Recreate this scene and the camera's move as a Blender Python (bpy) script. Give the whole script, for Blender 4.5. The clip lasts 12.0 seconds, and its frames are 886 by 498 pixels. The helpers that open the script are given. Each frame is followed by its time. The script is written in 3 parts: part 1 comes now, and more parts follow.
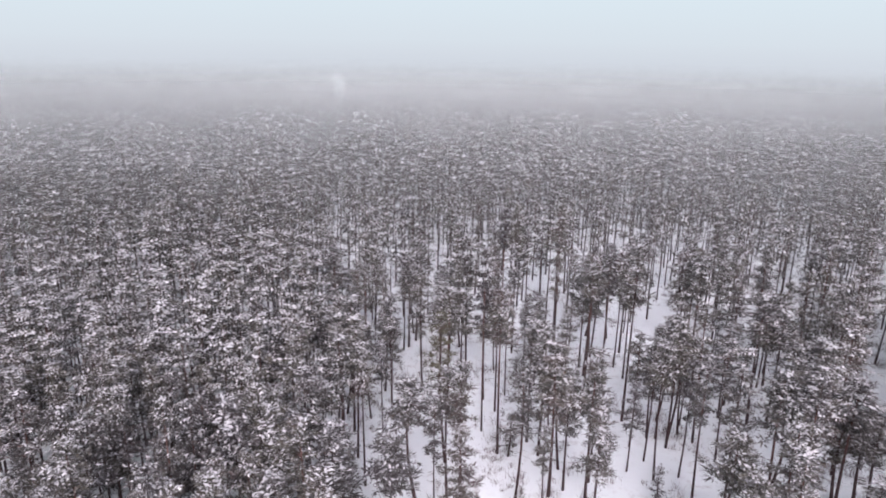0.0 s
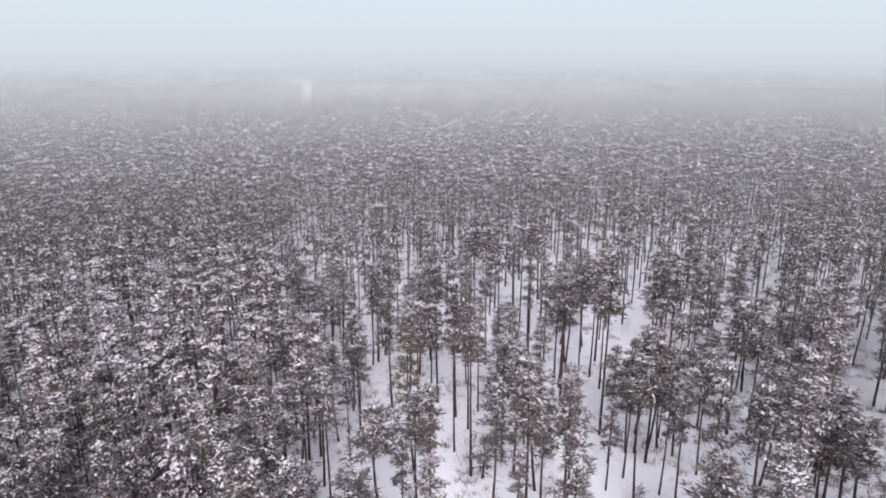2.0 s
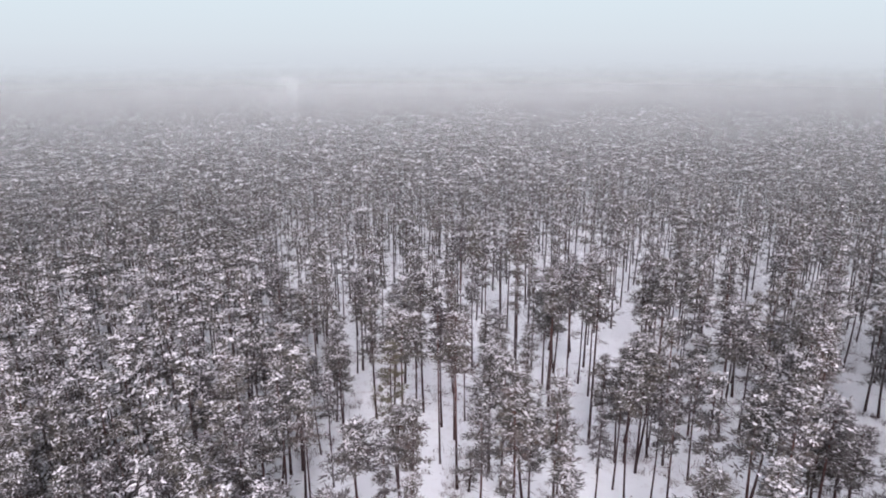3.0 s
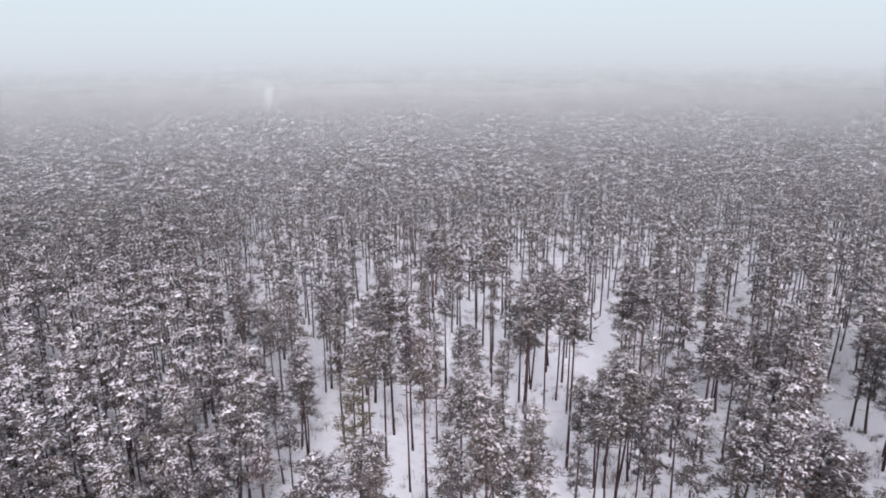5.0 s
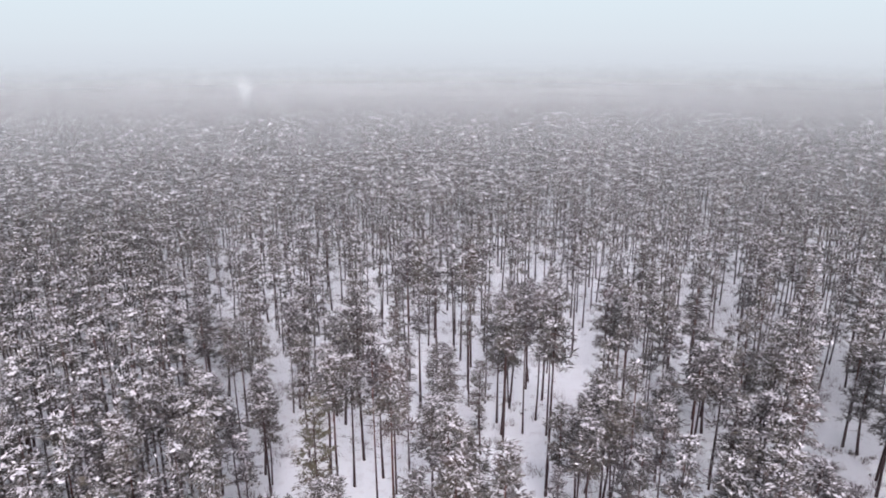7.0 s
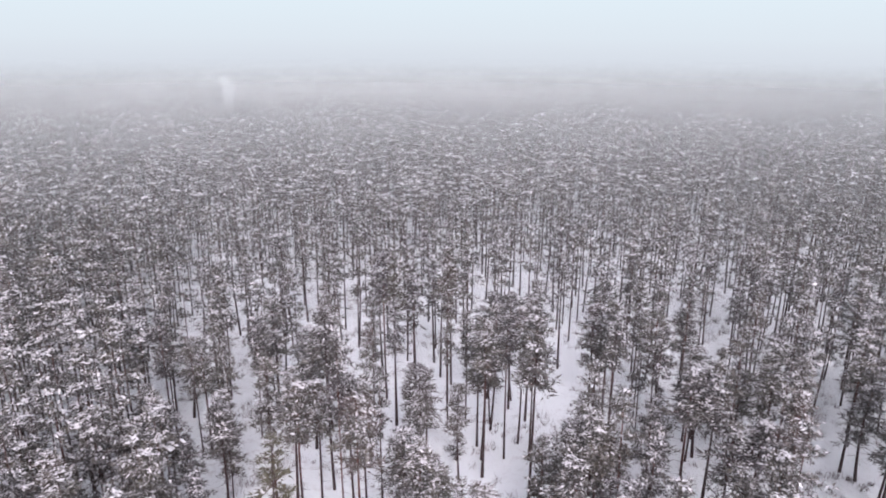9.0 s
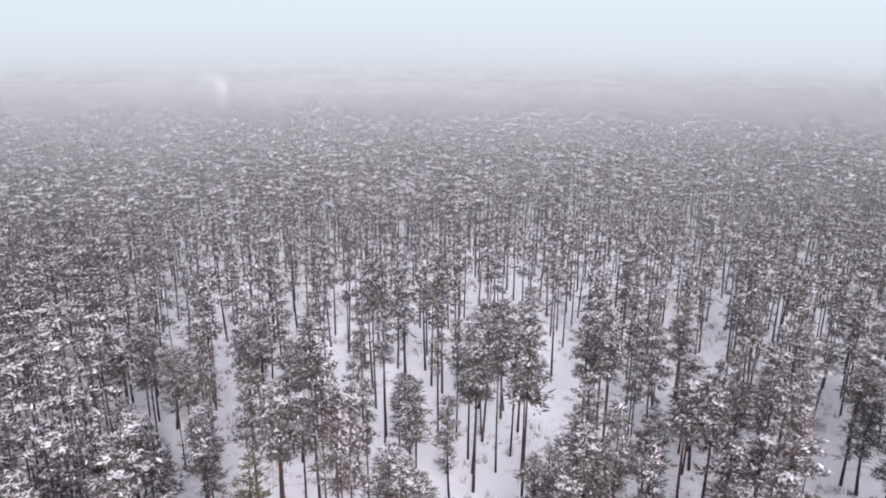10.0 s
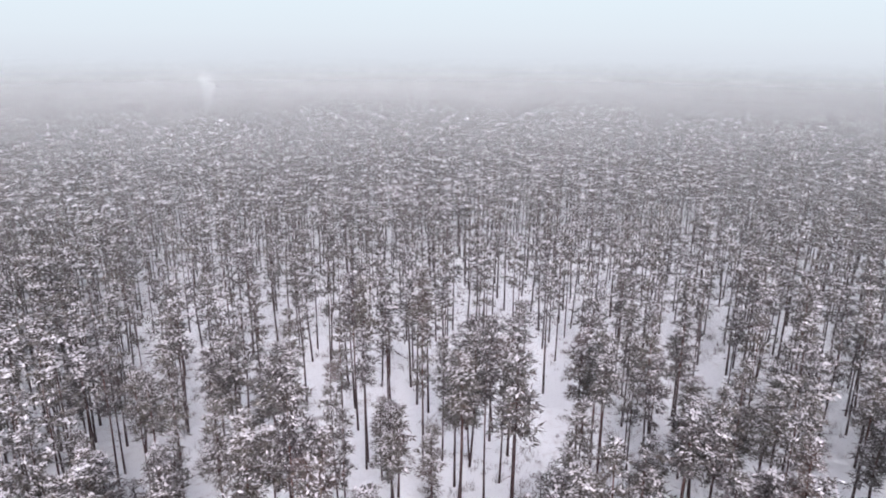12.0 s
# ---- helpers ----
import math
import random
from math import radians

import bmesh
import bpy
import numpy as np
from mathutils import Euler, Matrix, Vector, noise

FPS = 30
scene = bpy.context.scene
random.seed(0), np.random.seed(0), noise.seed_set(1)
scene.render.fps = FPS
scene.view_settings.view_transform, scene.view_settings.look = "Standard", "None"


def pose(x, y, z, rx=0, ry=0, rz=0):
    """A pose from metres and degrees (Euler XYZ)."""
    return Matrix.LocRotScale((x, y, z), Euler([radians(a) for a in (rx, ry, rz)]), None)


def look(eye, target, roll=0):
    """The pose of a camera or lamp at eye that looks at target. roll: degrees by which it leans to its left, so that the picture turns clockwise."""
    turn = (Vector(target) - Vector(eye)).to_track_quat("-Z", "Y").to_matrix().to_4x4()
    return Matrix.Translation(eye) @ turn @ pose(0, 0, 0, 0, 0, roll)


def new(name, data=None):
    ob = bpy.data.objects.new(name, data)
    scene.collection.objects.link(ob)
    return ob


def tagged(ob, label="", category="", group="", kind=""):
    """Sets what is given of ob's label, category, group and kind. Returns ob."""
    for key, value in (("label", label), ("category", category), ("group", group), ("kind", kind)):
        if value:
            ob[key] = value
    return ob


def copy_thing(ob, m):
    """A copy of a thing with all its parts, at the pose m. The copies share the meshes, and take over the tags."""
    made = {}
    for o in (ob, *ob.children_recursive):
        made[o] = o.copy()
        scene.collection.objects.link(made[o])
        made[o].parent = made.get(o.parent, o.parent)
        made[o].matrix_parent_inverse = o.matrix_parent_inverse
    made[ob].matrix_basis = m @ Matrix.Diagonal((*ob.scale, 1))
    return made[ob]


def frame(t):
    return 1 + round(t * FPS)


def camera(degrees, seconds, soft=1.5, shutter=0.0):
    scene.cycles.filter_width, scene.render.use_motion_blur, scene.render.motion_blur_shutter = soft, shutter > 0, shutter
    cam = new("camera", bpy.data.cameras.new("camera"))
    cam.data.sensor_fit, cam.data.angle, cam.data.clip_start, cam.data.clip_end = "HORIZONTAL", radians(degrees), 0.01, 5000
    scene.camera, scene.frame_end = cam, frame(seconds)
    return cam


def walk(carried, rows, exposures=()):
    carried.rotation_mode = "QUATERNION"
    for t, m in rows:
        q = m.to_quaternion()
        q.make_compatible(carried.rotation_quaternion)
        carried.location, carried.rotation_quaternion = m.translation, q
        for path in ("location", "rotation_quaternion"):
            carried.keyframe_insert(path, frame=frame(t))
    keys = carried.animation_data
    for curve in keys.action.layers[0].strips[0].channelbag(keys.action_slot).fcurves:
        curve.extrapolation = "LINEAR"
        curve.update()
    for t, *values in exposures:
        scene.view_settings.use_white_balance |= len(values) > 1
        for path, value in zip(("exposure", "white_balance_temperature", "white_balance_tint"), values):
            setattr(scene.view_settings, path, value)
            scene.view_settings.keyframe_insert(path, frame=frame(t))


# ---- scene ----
cam = camera(65.8, 12.0, soft=1.8)
# seconds, place, and yaw, pitch and roll in degrees
ROWS = [
    (0.0, 0.000, 0.000, 56.100, 0.47, -16.54, -0.84),
    (1.0, 0.562, 2.431, 56.357, -0.81, -16.55, -0.34),
    (2.0, 1.313, 5.000, 56.623, -1.93, -16.56, -0.01),
    (3.0, 2.222, 7.692, 56.896, -2.90, -16.59, 0.18),
    (4.0, 3.258, 10.493, 57.173, -3.74, -16.63, 0.24),
    (5.0, 4.393, 13.387, 57.451, -4.46, -16.68, 0.22),
    (6.0, 5.595, 16.361, 57.729, -5.08, -16.74, 0.12),
    (7.0, 6.835, 19.400, 58.004, -5.61, -16.81, -0.01),
    (8.0, 8.084, 22.487, 58.274, -6.06, -16.88, -0.16),
    (9.0, 9.309, 25.610, 58.536, -6.44, -16.97, -0.30),
    (10.0, 10.483, 28.753, 58.788, -6.78, -17.07, -0.41),
    (11.0, 11.574, 31.902, 59.028, -7.07, -17.17, -0.45),
    (12.0, 12.553, 35.041, 59.253, -7.34, -17.28, -0.40),
]
LIGHTNESS, KELVIN, TINT = -0.02, 6270.0, 25.4
walk(cam, [(t, pose(x, y, z, 90 + pitch, roll, yaw)) for t, x, y, z, yaw, pitch, roll in ROWS],
     [(0.0, LIGHTNESS, KELVIN, TINT), (6.0, LIGHTNESS + 0.03, KELVIN, TINT), (12.0, LIGHTNESS + 0.14, KELVIN, TINT)])

# ---- light: a bright overcast winter sky and a veiled sun ----
SUN_UP, SUN_ROUND = 34.0, 178.0
scene.cycles.transparent_max_bounces = 48
world = bpy.data.worlds.new("overcast")
scene.world = world
world.use_nodes = True
wn, wl = world.node_tree.nodes, world.node_tree.links
wn.clear()
sky = wn.new("ShaderNodeTexSky")
sky.sky_type, sky.sun_disc = "NISHITA", False
sky.sun_elevation, sky.sun_rotation = radians(SUN_UP), radians(SUN_ROUND)
sky.air_density, sky.dust_density = 1.0, 4.0
grey = wn.new("ShaderNodeHueSaturation")
grey.inputs["Saturation"].default_value = 0.22
back = wn.new("ShaderNodeBackground")
back.inputs["Strength"].default_value = 0.295
wout = wn.new("ShaderNodeOutputWorld")
wl.new(sky.outputs[0], grey.inputs["Color"])
wl.new(grey.outputs[0], back.inputs["Color"])
wl.new(back.outputs[0], wout.inputs[0])

sun_data = bpy.data.lights.new("sun", "SUN")
sun_data.energy, sun_data.angle, sun_data.color = 1.42, radians(25), (1.0, 0.97, 0.93)
sun = new("sun", sun_data)
sun.matrix_world = look((0, 0, 300), Vector((0, 0, 300)) - Vector((
    math.sin(radians(SUN_ROUND)) * math.cos(radians(SUN_UP)),
    math.cos(radians(SUN_ROUND)) * math.cos(radians(SUN_UP)), math.sin(radians(SUN_UP)))))


# ---- materials ----
class Nodes:
    """A small helper to write node trees in few lines."""

    def __init__(self, name):
        self.mat = bpy.data.materials.new(name)
        self.mat.use_nodes = True
        self.tree = self.mat.node_tree
        self.tree.nodes.clear()
        self.out = self.add("ShaderNodeOutputMaterial")

    def add(self, kind, **inputs):
        node = self.tree.nodes.new(kind)
        for key, value in inputs.items():
            self.put(node, key.replace("_", " "), value)
        return node

    def put(self, node, key, value):
        socket = node.inputs[int(key[1:])] if key[0] == "i" and key[1:].isdigit() else node.inputs[key]
        if isinstance(value, bpy.types.NodeSocket):
            self.tree.links.new(value, socket)
        else:
            socket.default_value = value

    def noise(self, vector, scale, detail=3.0, rough=0.55):
        return self.add("ShaderNodeTexNoise", Vector=vector, Scale=scale, Detail=detail, Roughness=rough).outputs["Fac"]

    def ramp(self, fac, *stops):
        node = self.add("ShaderNodeValToRGB", Fac=fac)
        el = node.color_ramp.elements
        while len(el) < len(stops):
            el.new(0.5)
        for e, (p, c) in zip(el, stops):
            e.position, e.color = p, (*c, 1.0) if len(c) == 3 else c
        return node.outputs["Color"]

    def grade(self, value, a, b, c=0.0, d=1.0):
        return self.add("ShaderNodeMapRange", Value=value, From_Min=a, From_Max=b, To_Min=c, To_Max=d).outputs[0]

    def soften(self, value, a, b, c=0.0, d=1.0):
        out = self.add("ShaderNodeMapRange", Value=value, From_Min=a, From_Max=b, To_Min=c, To_Max=d)
        out.interpolation_type = "SMOOTHSTEP"
        return out.outputs[0]

    def mathop(self, op, a, b=0.5):
        node = self.add("ShaderNodeMath", i0=a, i1=b)
        node.operation = op
        return node.outputs[0]

    def mix(self, fac, a, b):
        node = self.add("ShaderNodeMix")
        node.data_type = "RGBA"
        for i, v in ((0, fac), (6, a), (7, b)):
            if isinstance(v, bpy.types.NodeSocket):
                self.tree.links.new(v, node.inputs[i])
            else:
                node.inputs[i].default_value = (*v, 1.0) if isinstance(v, tuple) else v
        return node.outputs[2]

    def surface(self, colour, rough, bump=None, strength=0.3, distance=0.05):
        shader = self.add("ShaderNodeBsdfPrincipled", Base_Color=colour, Roughness=rough)
        shader.inputs["Specular IOR Level"].default_value = 0.25
        if bump is not None:
            self.put(shader, "Normal", self.add("ShaderNodeBump", Height=bump, Strength=strength, Distance=distance).outputs[0])
        self.tree.links.new(shader.outputs[0], self.out.inputs[0])
        return self.mat


def snow_ground_material():
    n = Nodes("snow_ground")
    p = n.add("ShaderNodeNewGeometry").outputs["Position"]
    big, mid, fine = n.noise(p, 0.06, 4), n.noise(p, 0.7, 5, 0.65), n.noise(p, 5.0, 4)
    base = n.ramp(big, (0.3, (0.80, 0.835, 0.85)), (0.7, (0.865, 0.895, 0.90)))
    litter = n.mathop("MULTIPLY", n.grade(mid, 0.52, 0.7), n.grade(big, 0.4, 0.62))
    col = n.mix(n.mathop("MULTIPLY", litter, 0.6), base, (0.42, 0.37, 0.36))
    return n.surface(col, 0.75, n.mathop("ADD", mid, n.mathop("MULTIPLY", fine, 0.25)), 0.6, 0.25)


def snow_material():
    n = Nodes("snow_on_branches")
    p = n.add("ShaderNodeNewGeometry").outputs["Position"]
    island = n.add("ShaderNodeNewGeometry").outputs["Random Per Island"]
    col = n.mix(n.grade(n.noise(p, 3.5, 3), 0.35, 0.7), (0.72, 0.71, 0.725), (0.50, 0.495, 0.505))
    col = n.mix(n.mathop("MULTIPLY", island, 0.5), col, (0.45, 0.445, 0.46))
    return n.surface(col, 0.7, n.noise(p, 9.0, 3), 0.4, 0.05)


def needle_material(name="pine_needles", warm=None, rime=0.6):
    n = Nodes(name)
    geo = n.add("ShaderNodeNewGeometry")
    p, island = geo.outputs["Position"], geo.outputs["Random Per Island"]
    up = n.add("ShaderNodeSeparateXYZ", Vector=geo.outputs["Normal"]).outputs["Z"]
    tint = n.mathop("ADD", n.mathop("MULTIPLY", n.noise(p, 0.16, 2), 0.7), n.mathop("MULTIPLY", n.add("ShaderNodeObjectInfo").outputs["Random"], 0.3))
    green = n.ramp(tint, (0.30, (0.040, 0.032, 0.033)), (0.45, (0.052, 0.048, 0.039)), (0.6, (0.076, 0.069, 0.047)), (0.75, (0.082, 0.050, 0.045)))
    green = green if warm is None else n.mix(0.6, green, warm)
    col = n.mix(n.mathop("MULTIPLY", island, 0.6), green, (0.050, 0.038, 0.040))
    frost = n.mathop("MULTIPLY", n.grade(n.noise(p, 2.2, 4, 0.7), 0.46, 0.7), n.grade(up, 0.0, 0.8))
    col = n.mix(n.mathop("MULTIPLY", frost, rime), col, (0.60, 0.595, 0.61))
    return n.surface(col, 0.65)


def bark_material():
    n = Nodes("pine_bark")
    p = n.add("ShaderNodeNewGeometry").outputs["Position"]
    z = n.add("ShaderNodeSeparateXYZ", Vector=p).outputs["Z"]
    stretch = n.add("ShaderNodeMapping", Vector=p, Scale=(7.0, 7.0, 1.6)).outputs[0]
    rough = n.noise(stretch, 1.0, 4)
    who = n.add("ShaderNodeObjectInfo").outputs["Random"]
    low = n.ramp(rough, (0.3, (0.022, 0.014, 0.015)), (0.7, (0.062, 0.034, 0.033)))
    high = n.ramp(rough, (0.3, (0.075, 0.034, 0.028)), (0.7, (0.145, 0.064, 0.047)))
    col = n.mix(n.mathop("MULTIPLY", n.grade(z, 6.0, 15.0), n.grade(who, 0.25, 1.0)), low, high)
    side = n.add("ShaderNodeSeparateXYZ", Vector=n.add("ShaderNodeNewGeometry").outputs["Normal"]).outputs["X"]
    rime = n.mathop("MULTIPLY", n.grade(n.noise(p, 0.9, 4, 0.7), 0.5, 0.75), n.grade(side, 0.2, 0.9))
    col = n.mix(n.mathop("MULTIPLY", rime, 0.25), col, (0.62, 0.62, 0.65))
    return n.surface(col, 0.9, rough, 0.5, 0.04)


def twig_material():
    n = Nodes("bare_twigs")
    island = n.add("ShaderNodeNewGeometry").outputs["Random Per Island"]
    return n.surface(n.mix(island, (0.085, 0.062, 0.058), (0.25, 0.215, 0.215)), 0.9)


def mist_material(name, dense, low, high, pale):
    """White droplets that scatter the daylight; thinner above the crowns and in drifting patches."""
    n = Nodes(name)
    p = n.add("ShaderNodeNewGeometry").outputs["Position"]
    z = n.add("ShaderNodeSeparateXYZ", Vector=p).outputs["Z"]
    patch = n.noise(p, 0.012, 3)
    thick = n.mathop("MULTIPLY", n.soften(z, high, low), n.grade(patch, 0.3, 0.7, 0.985, 1.01))
    thick = n.mathop("MULTIPLY", thick, dense)
    white = (0.945 * pale, pale, 0.985 * pale, 1.0)
    body = n.add("ShaderNodeMixShader", Fac=0.5, i1=n.add("ShaderNodeBsdfDiffuse", Color=white).outputs[0],
                 i2=n.add("ShaderNodeBsdfTranslucent", Color=white).outputs[0])
    clear = n.add("ShaderNodeBsdfTransparent")
    final = n.add("ShaderNodeMixShader", Fac=thick, i1=clear.outputs[0], i2=body.outputs[0])
    n.tree.links.new(final.outputs[0], n.out.inputs[0])
    return n.mat


def far_mist_glow_material():
    """The distance where mist and cloud run together, self-glowing, its haze gradient painted in."""
    n = Nodes("far_mist_glow")
    p = n.add("ShaderNodeNewGeometry").outputs["Position"]
    z = n.add("ShaderNodeSeparateXYZ", Vector=p).outputs["Z"]
    # haze light painted into the emission: grey low down, brighter and bluer upward
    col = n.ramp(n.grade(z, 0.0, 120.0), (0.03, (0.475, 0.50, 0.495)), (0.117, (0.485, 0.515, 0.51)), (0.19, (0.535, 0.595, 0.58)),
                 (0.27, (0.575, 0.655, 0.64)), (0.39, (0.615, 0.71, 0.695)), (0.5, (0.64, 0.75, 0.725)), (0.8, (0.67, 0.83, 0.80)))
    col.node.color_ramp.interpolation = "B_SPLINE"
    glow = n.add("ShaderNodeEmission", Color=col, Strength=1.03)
    n.tree.links.new(glow.outputs[0], n.out.inputs[0])
    return n.mat


SNOW_GROUND, SNOW, NEEDLES = snow_ground_material(), snow_material(), needle_material()
OLIVE_NEEDLES = needle_material("olive_needles", (0.13, 0.12, 0.055), 0.2)
BARK, TWIGS = bark_material(), twig_material()


# ---- mesh helpers ----
def mesh_of(name, pieces, materials):
    """One mesh from (points, faces, material index) pieces; the faces of a piece all have as many corners."""
    pieces = [p for p in pieces if len(p[1])]
    points = np.concatenate([p[0] for p in pieces]).astype(np.float32)
    loops, sizes, slots, start = [], [], [], 0
    for pts, faces, slot in pieces:
        loops.append((faces + start).ravel())
        sizes.append(np.full(len(faces), faces.shape[1]))
        slots.append(np.full(len(faces), slot))
        start += len(pts)
    loops, sizes, slots = np.concatenate(loops), np.concatenate(sizes), np.concatenate(slots)
    mesh = bpy.data.meshes.new(name)
    mesh.vertices.add(len(points))
    mesh.vertices.foreach_set("co", points.ravel())
    mesh.loops.add(len(loops))
    mesh.loops.foreach_set("vertex_index", loops.astype(np.int32))
    mesh.polygons.add(len(sizes))
    mesh.polygons.foreach_set("loop_start", (np.cumsum(sizes) - sizes).astype(np.int32))
    mesh.polygons.foreach_set("material_index", slots.astype(np.int32))
    for m in materials:
        mesh.materials.append(m)
    mesh.update(calc_edges=True)
    return mesh


def tubes(lines, radii, sides):
    """Round sticks along lines (count, steps, 3) with radii (count, steps)."""
    count, steps = radii.shape
    ang = np.arange(sides) * (2 * math.pi / sides)
    way = lines[:, -1] - lines[:, 0]
    way /= np.linalg.norm(way, axis=1, keepdims=True) + 1e-9
    ref = np.where(np.abs(way[:, 2:3]) > 0.8, [[1.0, 0, 0]], [[0, 0, 1.0]])
    a = np.cross(way, ref)
    a /= np.linalg.norm(a, axis=1, keepdims=True) + 1e-9
    b = np.cross(way, a)
    ring = a[:, None, :] * np.cos(ang)[None, :, None] + b[:, None, :] * np.sin(ang)[None, :, None]
    pts = lines[:, :, None, :] + ring[:, None, :, :] * radii[:, :, None, None]
    i = np.arange(count * steps * sides).reshape(count, steps, sides)
    j = np.roll(i, -1, axis=2)
    faces = np.stack([i[:, :-1], j[:, :-1], j[:, 1:], i[:, 1:]], axis=-1).reshape(-1, 4)
    return pts.reshape(-1, 3), faces


def pine(seed, limbs, clumps, blades, size, flakes, height=22.0, bare=0.5, wide=2.6, sides=7, snow=1.0):
    """The shape of one pine: (points, faces) of trunk, limbs, needles and the snow that lies on them."""
    r = np.random.default_rng(seed)
    # trunk, with a slight sweep
    k = 6 if sides > 4 else 3
    s = np.linspace(0, 1, k)
    bend = r.normal(0, 0.25, 2)
    sway = np.stack([bend[0] * np.sin(s * 3.0) + r.normal(0, 0.22) * s, bend[1] * np.sin(s * 2.6) + r.normal(0, 0.22) * s], 1)
    line = np.concatenate([sway, (s * (height - 0.6))[:, None] - 0.15], 1)[None]
    girth = (0.165 * (1 - s) ** 0.7 + 0.02)[None]
    girth[0, 0] *= 1.2
    trunk = tubes(line, girth, sides)
    # limbs in loose whorls round an uneven egg-shaped crown
    low = height * bare
    tiers = max(4, limbs // 6)
    u = np.clip((np.arange(limbs) * tiers // limbs + r.normal(0.5, 0.16, limbs)) / tiers, 0, 1) ** 0.9
    z0 = low + u * (height - low - 0.6)
    az = np.arange(limbs) * 2.4 + r.normal(0, 0.5, limbs)
    lobes = 1 + 0.3 * np.sin(az * 2 + r.random() * 6) * r.random() + 0.25 * np.sin(z0 * 1.7 + r.random() * 6)
    shape = np.clip(1.03 - u, 0.03, 1) ** 0.75 * np.clip(0.42 + 1.7 * u, 0, 1)
    length = wide * shape * lobes * r.uniform(0.5, 1.2, limbs) + 0.3
    rise = -0.12 + 0.6 * u + r.normal(0, 0.15, limbs)
    root = np.stack([np.interp(z0, line[0, :, 2], line[0, :, 0]), np.interp(z0, line[0, :, 2], line[0, :, 1]), z0], 1)
    out = np.stack([np.cos(az), np.sin(az), np.zeros(limbs)], 1)
    side = np.stack([-np.sin(az), np.cos(az), np.zeros(limbs)], 1)
    up = np.array([0, 0, 1.0])

    def along(f, br):
        return root[br] + out[br] * (length[br] * f)[:, None] + up * (length[br] * (rise[br] * f - 0.22 * f * f))[:, None]

    every = np.arange(limbs)
    limb = None
    if sides > 5:
        lines = np.stack([along(np.full(limbs, f), every) for f in (0.0, 0.95)], 1)
        rad = np.stack([np.full(limbs, 0.045), np.full(limbs, 0.012)], 1) * (0.6 + 0.2 * length[:, None])
        # dead stubs on the bare stem
        n = 14
        zs = low * r.uniform(0.45, 1.0, n)
        aa = r.random(n) * 6.283
        foot = np.stack([np.interp(zs, line[0, :, 2], line[0, :, 0]), np.interp(zs, line[0, :, 2], line[0, :, 1]), zs], 1)
        tip = foot + np.stack([np.cos(aa), np.sin(aa), r.uniform(-0.35, 0.2, n)], 1) * r.uniform(0.4, 1.6, n)[:, None]
        limb = tubes(np.concatenate([lines, np.stack([foot, tip], 1)]), np.concatenate([rad, np.tile([0.028, 0.008], (n, 1))]), 3)
    # flat clumps of needles towards the end of each limb
    br = np.repeat(every, clumps)
    m = len(br)
    f = np.tile(np.linspace(1.0, 0.35, clumps), limbs) + r.normal(0, 0.09, m)
    broad = size * r.uniform(0.7, 1.35, m) * (0.65 + 0.35 * shape[br])
    centre = along(f, br) + side[br] * (r.normal(0, 0.3, m) * length[br] * f)[:, None] + up * r.normal(0.0, 0.12, m)[:, None]
    bb = np.repeat(np.arange(m), blades)
    t = len(bb)
    turn = r.uniform(0, 6.283, t)
    far = np.sqrt(r.random(t))
    lift = r.normal(0.12, 0.4, t)
    radial = np.stack([np.cos(turn), np.sin(turn), np.zeros(t)], 1)
    way = radial * np.cos(lift)[:, None] + up * np.sin(lift)[:, None] + out[br][bb] * 0.35
    foot = centre[bb] + radial * (far * broad[bb] * 0.6)[:, None] + up * (r.normal(0, 0.2, t) * broad[bb])[:, None]
    reach = (broad[bb] * r.uniform(0.28, 0.6, t))[:, None]
    tilt = r.uniform(-0.9, 0.9, t)
    across = np.stack([-np.sin(turn) * np.cos(tilt), np.cos(turn) * np.cos(tilt), np.sin(tilt)], 1)
    half = across * reach * r.uniform(0.14, 0.26, t)[:, None] * (1.0 if limbs > 24 else 1.5)
    pts = np.stack([foot - way * reach * 0.25 + half, foot + way * reach, foot - way * reach * 0.25 - half], 1).reshape(-1, 3)
    # the thick inner sprays that close each limb
    inner = np.tile(every, 2)
    w = len(inner)
    fa = r.uniform(0.05, 0.6, w)
    fb, fc = fa + r.uniform(0.2, 0.4, w), fa + r.uniform(0.2, 0.4, w)
    spread_out = length[inner] * np.minimum(r.uniform(0.10, 0.26, w), 0.5 / length[inner]) * (1.0 if limbs > 24 else 1.5)
    jut = r.normal(0, 0.16, (3, w, 1)) * up
    sprays = np.stack([along(fa, inner) + jut[0] - up * 0.08, along(fb, inner) + side[inner] * spread_out[:, None] + jut[1] - up * 0.1,
                       along(fc, inner) - side[inner] * spread_out[:, None] + jut[2] - up * 0.1], 1).reshape(-1, 3)
    pts = np.concatenate([pts, sprays])
    needles = pts, np.arange(len(pts)).reshape(-1, 3)
    # snow lying in narrow ridges on the sprays of each clump, thick on some limbs and blown off others
    laden = r.uniform(0.05, 1.8, limbs) * (1 + 0.4 * np.cos(az - 2.2)) * (0.16 + 1.58 * u)
    on = np.repeat(np.arange(m), r.poisson(np.clip(flakes * snow * laden[br] * r.uniform(0.3, 1.7, m), 0, 4 * flakes)))
    c = len(on)
    head = az[br][on] + r.normal(0, 0.9, c)
    ahead = np.stack([np.cos(head), np.sin(head), r.normal(-0.12, 0.2, c)], 1)
    beside = np.stack([-np.sin(head), np.cos(head), r.normal(0, 0.25, c)], 1)
